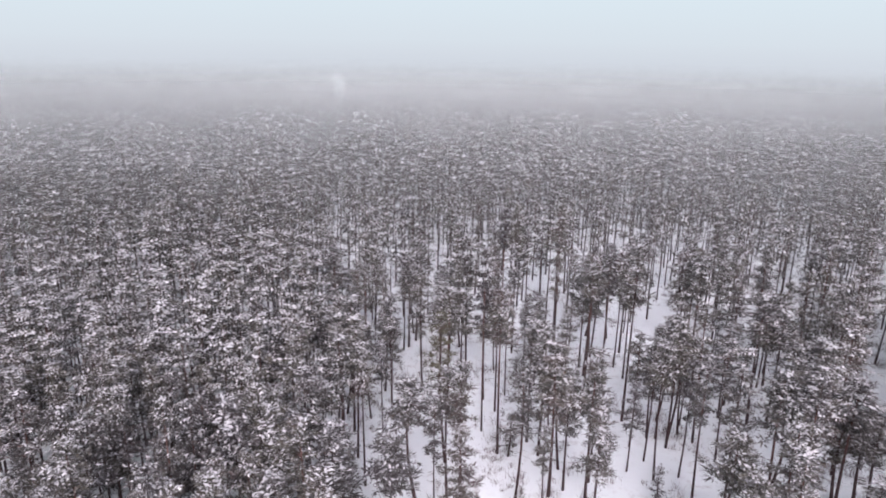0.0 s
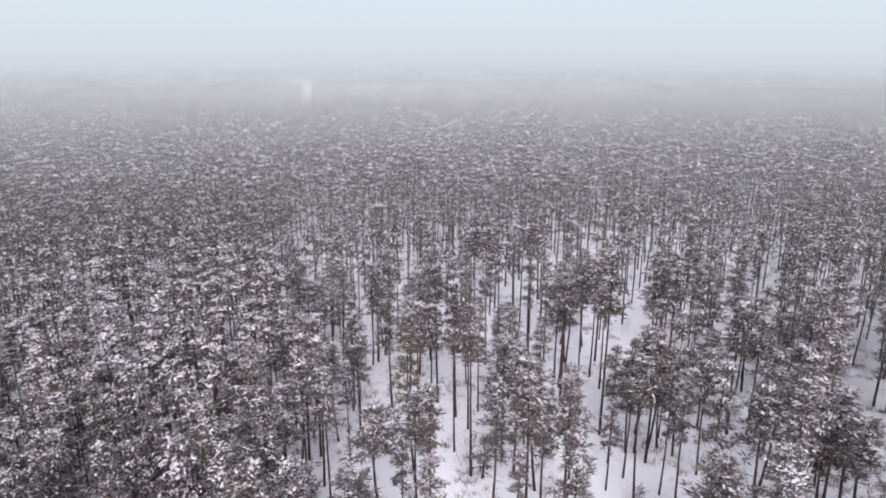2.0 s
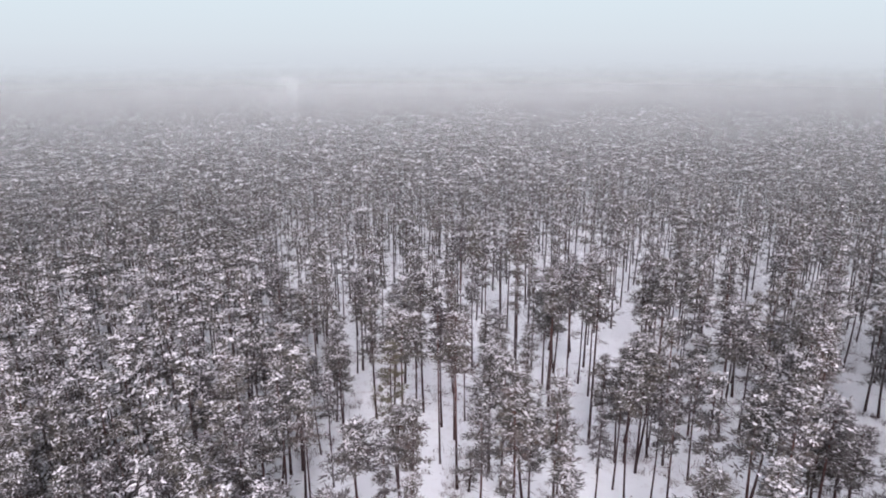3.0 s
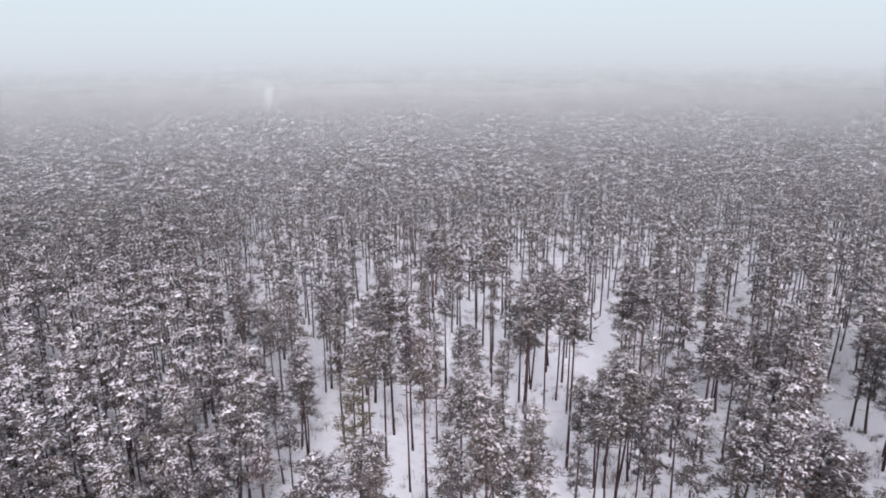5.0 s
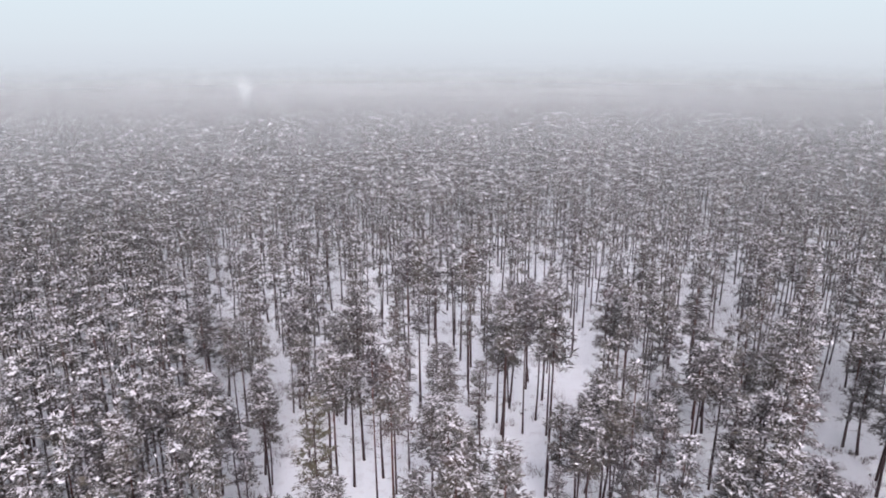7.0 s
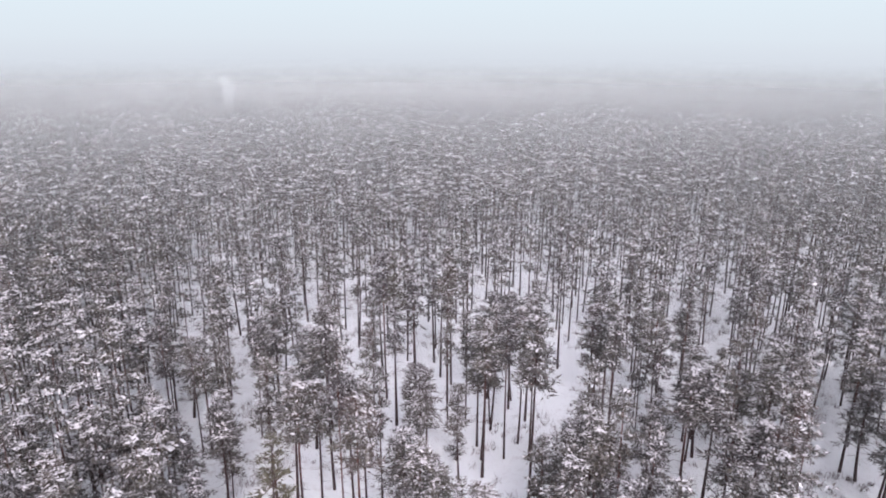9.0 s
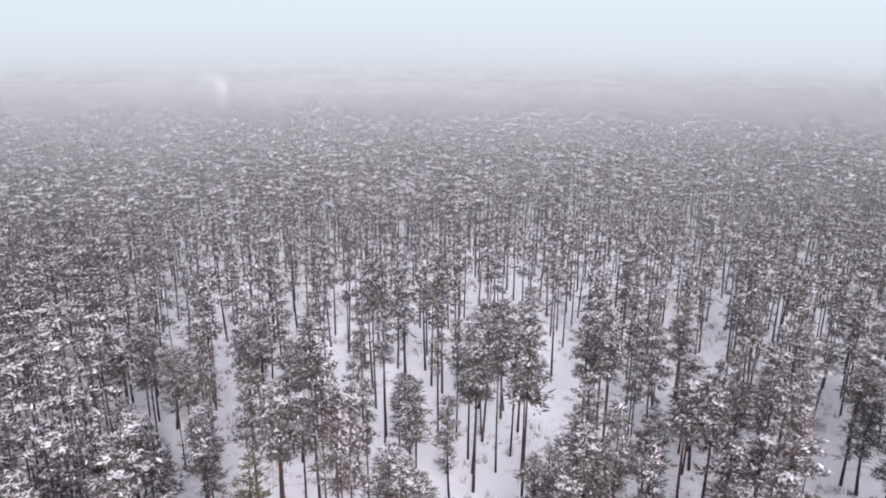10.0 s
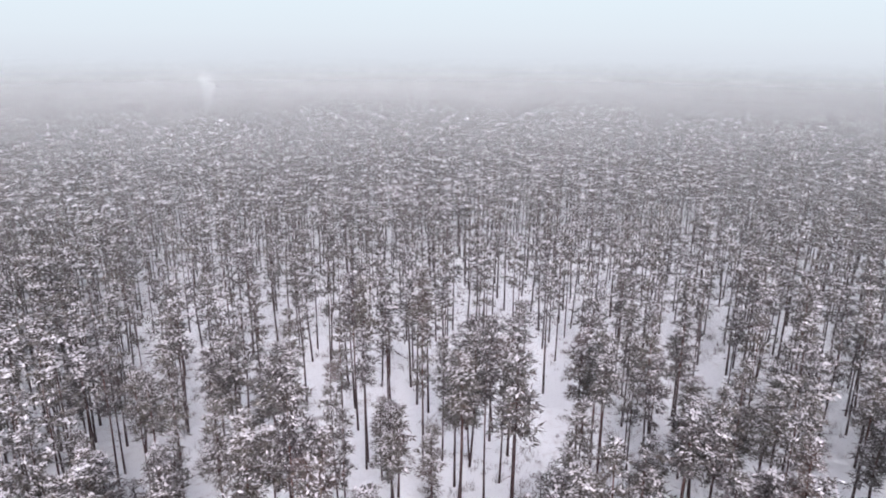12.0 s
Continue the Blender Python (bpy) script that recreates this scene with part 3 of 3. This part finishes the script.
ROW_18 = [
    (119.8, 164.1, 24.1, 2.34, 0.48), (96.9, 164.1, 21, 2.46, 0.48), (57, 164.5, 21.9, 2.34, 0.48), (129.3, 164.5, 23.8, 2.39, 0.48), (70.3, 164.5, 22.3, 2.37, 0.48),
    (80.3, 164.6, 22.2, 2.34, 0.48), (-24.1, 164.8, 22.5, 2.57, 0.48), (-4, 165.2, 21.5, 2.86, 0.56), (-7.9, 165.5, 21.5, 2.87, 0.62), (50.3, 165.5, 20.3, 2.72, 0.48),
    (102, 165.6, 22.8, 2.6, 0.48), (-31.3, 165.7, 23.6, 2.49, 0.48), (142.7, 165.8, 21.7, 2.42, 0.48), (147.9, 165.9, 20.8, 2.6, 0.48), (153.4, 166.5, 21.7, 2.53, 0.48),
    (135.9, 166.7, 23.9, 2.55, 0.48), (107.9, 166.7, 22.4, 2.51, 0.48), (32, 166.8, 21.8, 2.49, 0.48), (14.4, 166.9, 23.2, 2.57, 0.48), (75.7, 167.1, 22.6, 2.37, 0.48),
]
ROW_19 = [
    (86.7, 167.1, 22.4, 2.62, 0.48), (25.9, 167.4, 22.7, 2.58, 0.48), (8.6, 167.6, 21.75, 2.61, 0.51), (63, 167.6, 23.2, 2.39, 0.48), (55.4, 167.7, 21.7, 2.64, 0.48),
    (158.8, 167.7, 20.2, 2.55, 0.48), (-9.4, 168.6, 23.5, 2.58, 0.48), (-1.9, 169.2, 21.8, 2.51, 0.48), (67.7, 169.8, 22.2, 2.62, 0.48), (123.4, 170, 22.2, 2.32, 0.48),
    (41.2, 170.4, 22.3, 2.53, 0.48), (128.7, 170.6, 24, 2.48, 0.48), (117, 170.7, 22.2, 2.34, 0.48), (100.4, 170.8, 22.1, 2.48, 0.48), (83, 171, 22, 2.35, 0.48),
    (-29.6, 171.4, 23.25, 2.88, 0.43), (-22.5, 171.5, 23.3, 2.6, 0.48), (17.4, 172.3, 22.8, 2.46, 0.48), (136.6, 172.5, 22.7, 2.6, 0.48), (147.3, 172.5, 23.1, 2.41, 0.48),
]
ROW_20 = [
    (95, 172.7, 21.4, 2.34, 0.48), (154.8, 173.2, 24.3, 2.32, 0.48), (24.2, 173.5, 20, 2.37, 0.48), (110.6, 173.6, 20.5, 2.6, 0.48), (76.5, 173.7, 22.2, 2.58, 0.48),
    (71.2, 173.9, 24.5, 2.48, 0.48), (36.5, 174.1, 21.2, 2.48, 0.48), (1.4, 174.2, 24, 2.6, 0.48), (104.4, 174.2, 22.7, 2.62, 0.48), (58.3, 174.5, 21.8, 2.6, 0.48),
    (50.9, 174.5, 22.7, 2.39, 0.48), (-5.5, 175, 22.9, 2.44, 0.48), (11.2, 175.3, 21.5, 2.34, 0.48), (118.5, 175.7, 22.2, 2.53, 0.48), (-18, 175.9, 23.1, 2.71, 0.48),
    (90.1, 176.1, 20.6, 2.49, 0.48), (160.1, 176.1, 23.9, 2.6, 0.48), (45.1, 176.2, 22.8, 2.44, 0.48), (65.7, 176.3, 23.2, 2.49, 0.48), (142.7, 176.3, 23.8, 2.64, 0.48),
]
ROW_21 = [
    (129.5, 176.6, 20, 2.34, 0.48), (81.1, 176.8, 21.9, 2.6, 0.48), (-11, 177.1, 23.7, 2.6, 0.48), (98.4, 177.3, 22.9, 2.28, 0.48), (107.2, 179, 21.7, 2.6, 0.48),
    (21.9, 179.1, 21.8, 2.34, 0.48), (155.7, 179.1, 23.4, 2.49, 0.48), (6.7, 179.4, 22.2, 2.42, 0.48), (32.7, 179.5, 23.1, 2.6, 0.48), (164.1, 179.5, 22.7, 2.3, 0.48),
    (39.7, 179.6, 23.9, 2.6, 0.48), (138.4, 179.6, 21.8, 2.58, 0.48), (114.3, 179.6, 22.1, 2.51, 0.48), (76.1, 179.7, 23.7, 2.41, 0.48), (123.1, 180, 23.2, 2.62, 0.48),
    (55.7, 180.1, 21.9, 2.49, 0.48), (-34.3, 180.2, 23.3, 2.51, 0.48), (149.4, 180.6, 23.2, 2.57, 0.48), (0.9, 180.8, 22.8, 2.58, 0.48), (-26.5, 180.9, 24.2, 2.57, 0.48),
]
ROW_22 = [
    (-5.8, 181.2, 23, 2.41, 0.48), (62.3, 181.4, 23.3, 1.88, 0.48), (70.5, 181.5, 23, 2.37, 0.48), (82.7, 181.8, 22.2, 2.58, 0.48), (92, 182, 24.6, 2.34, 0.48),
    (129.5, 182.1, 23.5, 2.44, 0.48), (13.8, 182.5, 24.2, 2.35, 0.48), (171.7, 182.5, 21.6, 2.34, 0.48), (45, 183.4, 23.7, 2.62, 0.48), (51.1, 184.2, 22.4, 2.41, 0.48),
    (166.4, 184.3, 22.5, 2.46, 0.48), (117, 184.4, 23, 2.58, 0.48), (158.2, 184.4, 21.9, 2.57, 0.48), (87.2, 184.5, 23.5, 2.34, 0.48), (-16.1, 184.7, 24, 2.6, 0.48),
    (152.6, 184.8, 24.2, 2.39, 0.48), (108.1, 184.8, 23, 2.28, 0.48), (96.9, 185.1, 22.6, 2.48, 0.48), (25.2, 185.4, 22.9, 2.6, 0.48), (102.2, 185.6, 23.6, 2.39, 0.48),
]
ROW_23 = [
    (32.5, 186.2, 22, 2.32, 0.48), (144.5, 186.7, 23.7, 2.3, 0.48), (57.3, 187.3, 21.9, 2.57, 0.48), (-1.9, 187.4, 23.7, 1.93, 0.48), (76.3, 187.4, 21.4, 2.53, 0.48),
    (16.9, 187.5, 20.3, 2.35, 0.48), (125.6, 187.5, 21.9, 2.46, 0.48), (83, 187.6, 23.4, 2.3, 0.48), (-21.9, 187.6, 22.5, 2.32, 0.48), (173, 188.5, 23.9, 2.53, 0.48),
    (10.4, 188.9, 22.2, 2.34, 0.48), (136.2, 189.3, 23.6, 2.3, 0.48), (-34.4, 189.5, 21.7, 2.3, 0.48), (90.1, 189.8, 21.6, 2.44, 0.48), (39.2, 190, 22.2, 2.25, 0.48),
    (112.3, 190.2, 24.5, 2.3, 0.48), (119.1, 190.3, 22.7, 2.49, 0.48), (67.2, 190.7, 22.3, 2.53, 0.48), (-15.2, 190.8, 23.9, 2.48, 0.48), (159.3, 191.2, 21.6, 2.42, 0.48),
]
ROW_24 = [
    (150.6, 191.3, 22.6, 2.28, 0.48), (-26.5, 191.6, 23.8, 1.88, 0.48), (23.4, 191.9, 22.4, 2.42, 0.48), (166.1, 192, 21.5, 2.6, 0.48), (129, 192.1, 21.2, 2.53, 0.48),
    (38.8, 192.8, 19.9, 2.25, 0.48), (76.2, 192.8, 21.1, 2.49, 0.48), (99.6, 192.8, 21.6, 2.37, 0.48), (5.4, 192.9, 19.7, 2.71, 0.48), (176.7, 193.1, 21, 2.55, 0.48),
    (-0.7, 193.1, 24.2, 2.57, 0.48), (31.4, 193.2, 21, 2.35, 0.48), (145.1, 193.4, 22.5, 2.28, 0.48), (46.5, 193.6, 23.8, 2.65, 0.48), (16.1, 193.7, 21.4, 2.53, 0.48),
    (181.9, 194, 23.5, 2.6, 0.48), (-6.7, 194.8, 21.4, 2.58, 0.48), (171.8, 194.8, 22.2, 2.44, 0.48), (104.8, 195, 22.8, 2.46, 0.48), (54.9, 195.2, 23.2, 2.48, 0.48),
]
ROW_25 = [
    (137.5, 195.3, 23.7, 2.48, 0.48), (62.7, 195.3, 21.9, 2.32, 0.48), (117.5, 195.6, 24, 2.62, 0.48), (71.4, 195.8, 23.6, 2.57, 0.48), (93.6, 195.8, 21.1, 2.37, 0.48),
    (10.6, 195.8, 24.4, 2.6, 0.48), (83, 195.9, 24.3, 2.32, 0.48), (30.6, 196.2, 22.5, 2.39, 0.48), (2.8, 207.5, 21.2, 2.65, 0.48),
]
STAND = ROW_1 + ROW_2 + ROW_3 + ROW_4 + ROW_5 + ROW_6 + ROW_7 + ROW_8 + ROW_9 + ROW_10 + ROW_11 + ROW_12 + ROW_13 + ROW_14 + ROW_15 + ROW_16 + ROW_17 + ROW_18 + ROW_19 + ROW_20 + ROW_21 + ROW_22 + ROW_23 + ROW_24 + ROW_25
OLIVE = (0.4, 83.7)
# bushy young pines, green down to the snow: place and height
YOUNG = [(27.8, 75.4, 6), (9.8, 72.4, 7), (9.4, 85.5, 11), (21.2, 111.3, 10), (12.9, 109.3, 7), (43.4, 104.6, 9), (34.9, 107.8, 10), (47.6, 109.5, 5.8), (51.3, 107.9, 5.3), (-17.7, 116.7, 5.3)]


def spread(seed, box, gap, keep):
    """Uneven places about gap metres apart inside box, where keep(x, y) says so."""
    r = np.random.default_rng(seed)
    x0, x1, y0, y1 = box
    places = []
    for j in range(int((y1 - y0) / gap)):
        for i in range(int((x1 - x0) / gap)):
            x = x0 + (i + 0.5 * (j % 2) + r.uniform(-0.42, 0.42)) * gap
            y = y0 + (j + r.uniform(-0.42, 0.42)) * gap
            if keep(x, y, r.random()):
                places.append((x, y))
    return places


def in_sight(x, y):
    """The wedge of forest that the flight passes over, with a margin."""
    return -14 - 0.71 * (y + 4) < x < 12 + 0.86 * (y + 4)


STAND_POINTS = np.array(STAND)[:, :2]


def room(x, y):
    """Distance to the nearest pine of the thinned stand."""
    return float(np.min(np.hypot(STAND_POINTS[:, 0] - x, STAND_POINTS[:, 1] - y)))


def thicket_edge(y):
    """Where the thick western woods begin, walking north."""
    return float(np.interp(y, (40, 70, 83, 98, 105, 113, 128, 153, 250), (-10, -9, -10, -13, -15, -22, -26, -30, -48)))


def grows(x, y, q):
    """Thick woods all round the thinned stand, and a few pines before it."""
    if not in_sight(x, y):
        return False
    if y > 196 + 0.1 * x or x < thicket_edge(y):
        return q < 0.96 and room(x, y) > 2.4
    if y < 76:
        return x > 0.5 * y and q < 0.8 and room(x, y) > 3.0
    return x > 0.5 * y + 8 and q < 0.6 and room(x, y) > 3.0


# gaps where snow shows between the trees
FELLED = [
    (-11.8, 75), (-12.3, 81.6), (66.1, 110.6), (78.1, 110.1), (39.1, 57.1), (43.2, 63.2), (39.1, 66.7), (47.2, 68.4), (52.9, 72.9), (37.7, 75.3),
    (64, 90.3), (56.2, 93.6), (71.1, 95.1), (58, 98.1),
]
FILL = spread(5, (-80, -8, 40, 112), 3.9, grows) + spread(3, (-175, 200, 112, 200), 4.6, grows) + spread(8, (-8, 110, 40, 112), 4.6, grows)
FILL = [p for p in FILL if all(math.hypot(p[0] - a, p[1] - b) > 0.3 for a, b in FELLED)]


def make_tree(shape, label, leaf=NEEDLES):
    root = tagged(new("pine_tree"), label, "pine tree", "pines of the stand")
    for part_name, key, material in (("trunk", "trunk", BARK), ("branch_work", "limbs", BARK), ("crown", "needles", leaf), ("snow_cover", "snow", SNOW)):
        ob = new(part_name, mesh_of(part_name, [(*shape[key], 0)], [material]))
        if key in ("trunk", "limbs"):
            ob.data.polygons.foreach_set("use_smooth", np.ones(len(ob.data.polygons), bool))
        if key != "trunk":
            tagged(ob, kind="stuff")
        ob.parent = root
    return root


def tree_pose(x, y, tall, broad, turn):
    """A model is 22 m tall and its crown 2.6 m in radius."""
    return pose(x, y, 0, 0, 0, turn) @ Matrix.Diagonal((broad / 2.6, broad / 2.6, tall / 22.0, 1))


# share of bare stem and weight of snow
MODELS = [(0.41, 0.7), (0.41, 1.1), (0.47, 0.6), (0.47, 0.95), (0.47, 1.3), (0.53, 0.65), (0.53, 1.0), (0.53, 1.35), (0.6, 0.7), (0.6, 1.05), (0.6, 1.4), (0.66, 0.75), (0.66, 1.15)]
LABELS = ["tall pine with a snow-laden crown above a bare dark trunk", "tall slender pine with snow-dusted needles and a reddish stem",
          "straight pine with a narrow snowy crown rising from open snow", "broad-crowned pine with thick snow on its upper branches"]
SINGLE_TO, SINGLE_FILL = 132, 76
dice = random.Random(11)
singles = [p for p in STAND if p[1] < SINGLE_TO]
singles += [(x, y, dice.triangular(19.5, 24.5, 22.5), dice.uniform(2.0, 2.8), dice.uniform(0.40, 0.56)) for x, y in FILL if y < SINGLE_FILL]
models = {}
for x, y, tall, broad, bare in singles:
    fits = [k for k, (b, s) in enumerate(MODELS) if abs(b - bare) < 0.04] or [len(MODELS) - 1]
    k = dice.choice(fits)
    m = tree_pose(x, y, tall, broad, dice.uniform(0, 360))
    if k in models:
        copy_thing(models[k], m)
    else:
        models[k] = make_tree(pine(100 + k, 36, 3, 24, 0.98, 3.4, bare=MODELS[k][0], snow=MODELS[k][1]), LABELS[k % 4])
        models[k].matrix_basis = m


olive = make_tree(pine(140, 46, 3, 18, 0.8, 3.0, bare=0.45, wide=2.8, snow=0.35), "pine with an olive-green crown lightly dusted with snow", OLIVE_NEEDLES)
olive.matrix_basis = tree_pose(*OLIVE, 23.0, 2.8, 40)


# ---- young pines ----
def make_young(seed):
    shape = pine(seed, 40, 3, 9, 0.5, 2.0, height=9.0, bare=0.06, wide=1.9, sides=6, snow=0.75)
    root = tagged(new("young_pine"), "bushy young pine dusted with snow, branching near the ground", "pine tree", "young pines")
    for part_name, key, material in (("trunk", "trunk", BARK), ("branch_work", "limbs", BARK), ("crown", "needles", NEEDLES), ("snow_cover", "snow", SNOW)):
        ob = new(part_name, mesh_of(part_name, [(*shape[key], 0)], [material]))
        if key != "trunk":
            tagged(ob, kind="stuff")
        ob.parent = root
    return root


young = make_young(501)
for k, (x, y, h) in enumerate(YOUNG):
    m = pose(x, y, 0, 0, 0, 77 * k) @ Matrix.Diagonal((0.25 + h / 12, 0.25 + h / 12, h / 9.0, 1))
    if k == 0:
        young.matrix_basis = m
    else:
        copy_thing(young, m)


# ---- leafless undergrowth ----
def build_undergrowth():
    r = np.random.default_rng(9)
    x, y = r.uniform(-30, 100, 3600), r.uniform(62, 205, 3600)
    patch = np.array([noise.noise(Vector((a * 0.09, b * 0.09, 3.0))) for a, b in zip(x, y)])
    open_ground = (x > -20 - 0.2 * (y - 105)) & (x < 12 + 0.86 * y) & (patch > -0.03)
    x, y = x[open_ground], y[open_ground]
    size = r.uniform(0.5, 1.0, len(x)) * r.uniform(0.7, 2.2, len(x))
    twigs = 26
    who = np.repeat(np.arange(len(x)), twigs)
    n = len(who)
    turn, lean = r.uniform(0, 6.283, n), np.abs(r.normal(0, 0.5, n))
    foot = np.stack([x[who] + r.normal(0, 0.35, n) * size[who], y[who] + r.normal(0, 0.35, n) * size[who], np.full(n, -0.05)], 1)
    way = np.stack([np.sin(lean) * np.cos(turn), np.sin(lean) * np.sin(turn), np.cos(lean)], 1)
    tip = foot + way * (size[who] * r.uniform(0.5, 1.15, n))[:, None]
    spin = r.uniform(0, 6.283, n)
    half = np.stack([np.cos(spin), np.sin(spin), np.zeros(n)], 1) * r.uniform(0.015, 0.04, n)[:, None]
    pts = np.stack([foot - half, foot + half, tip], 1).reshape(-1, 3)
    mesh = mesh_of("undergrowth", [(pts, np.arange(n * 3).reshape(-1, 3), 0)], [TWIGS])
    tagged(new("undergrowth", mesh), "bare brown twigs and saplings poking out of the snow", "undergrowth", kind="stuff")


build_undergrowth()


# ---- a plume of chimney smoke over the far woods ----
def build_smoke():
    n = Nodes("smoke")
    white = (0.92, 0.96, 0.95, 1.0)
    p = n.add("ShaderNodeNewGeometry").outputs["Position"]
    body = n.add("ShaderNodeMixShader", Fac=0.5, i1=n.add("ShaderNodeBsdfDiffuse", Color=white).outputs[0],
                 i2=n.add("ShaderNodeBsdfTranslucent", Color=white).outputs[0])
    thin = n.grade(n.noise(p, 0.35, 3), 0.3, 0.7, 0.06, 0.19)
    mix = n.add("ShaderNodeMixShader", Fac=thin, i1=n.add("ShaderNodeBsdfTransparent").outputs[0], i2=body.outputs[0])
    n.tree.links.new(mix.outputs[0], n.out.inputs[0])
    r = random.Random(5)
    bm = bmesh.new()
    for k in range(26):
        f = k / 25
        size = 0.9 + 3.6 * f ** 0.7 * (1.25 - f)
        at = (r.gauss(0, 0.5 + 2.6 * f) + 1.5 * f, r.gauss(0, 0.5 + 1.5 * f), 26 * f)
        bmesh.ops.create_icosphere(bm, subdivisions=2, radius=1.0, matrix=Matrix.LocRotScale(at, Euler((r.random(), r.random(), r.random())), (size * r.uniform(0.7, 1.1), size, size * r.uniform(1.0, 1.8))))
    for v in bm.verts:
        v.co += noise.noise_vector(v.co * 0.5) * 0.8
    mesh = bpy.data.meshes.new("smoke_plume")
    bm.to_mesh(mesh)
    bm.free()
    mesh.materials.append(n.mat)
    mesh.polygons.foreach_set("use_smooth", np.ones(len(mesh.polygons), bool))
    ob = tagged(new("smoke_plume", mesh), "thin white chimney smoke rising above the distant woods", "smoke")
    ob.location = (-72, 456, 13)
    ob.scale = (0.95, 0.95, 0.9)


build_smoke()


# ---- the woods beyond ----
def build_woods():
    kept = [p[:2] for p in STAND if p[1] >= SINGLE_TO]
    bands = [([p for p in FILL if SINGLE_FILL <= p[1] < 128], (28, 3, 12, 1.02, 2.2), 5),
             ([p for p in FILL if p[1] >= 128] + kept, (20, 2, 12, 1.22, 2.6), 4),
             (spread(41, (-330, 380, 200, 300), 4.8, grows), (12, 2, 7, 1.5, 1.7), 3),
             (spread(42, (-430, 470, 300, 540), 5.3, grows), (8, 1, 6, 1.8, 1.5), 3)]
    pieces = []
    for b, (spots, (limbs, clumps, blades, size, flakes), sides) in enumerate(bands):
        shapes = [pine(300 + 20 * b + i, limbs, clumps, blades, size, flakes, bare=(0.42, 0.47, 0.52, 0.57)[i % 4], sides=sides,
                       snow=(0.95, 1.08, 1.25, 1.4)[b] * (0.5, 0.8, 1.1, 1.4, 0.6, 0.9, 1.2, 1.5)[i]) for i in range(8)]
        spots = np.array(spots)
        r = np.random.default_rng(70 + b)
        kind = r.integers(0, len(shapes), len(spots))
        for i, shape in enumerate(shapes):
            at = spots[kind == i]
            c = len(at)
            turn, tall, wide = r.uniform(0, 6.283, c), r.triangular(18.5, 22.5, 25, c) / 22, r.uniform(0.8, 1.1, c)
            for key, slot in (("trunk", 0), ("limbs", 0), ("needles", 1), ("snow", 2)):
                if shape[key] is None:
                    continue
                pts, faces = shape[key]
                x = (pts[None, :, 0] * np.cos(turn)[:, None] - pts[None, :, 1] * np.sin(turn)[:, None]) * wide[:, None] + at[:, :1]
                y = (pts[None, :, 0] * np.sin(turn)[:, None] + pts[None, :, 1] * np.cos(turn)[:, None]) * wide[:, None] + at[:, 1:]
                z = pts[None, :, 2] * tall[:, None]
                allpts = np.stack([x, y, z], -1).reshape(-1, 3)
                allfaces = (faces[None] + (np.arange(c) * len(pts))[:, None, None]).reshape(-1, faces.shape[1])
                pieces.append((allpts, allfaces, slot))
    mesh = mesh_of("far_woods", pieces, [BARK, NEEDLES, SNOW])
    tagged(new("far_woods", mesh), "dense snow-dusted pine woods fading into the mist", "forest", kind="stuff")


build_woods()
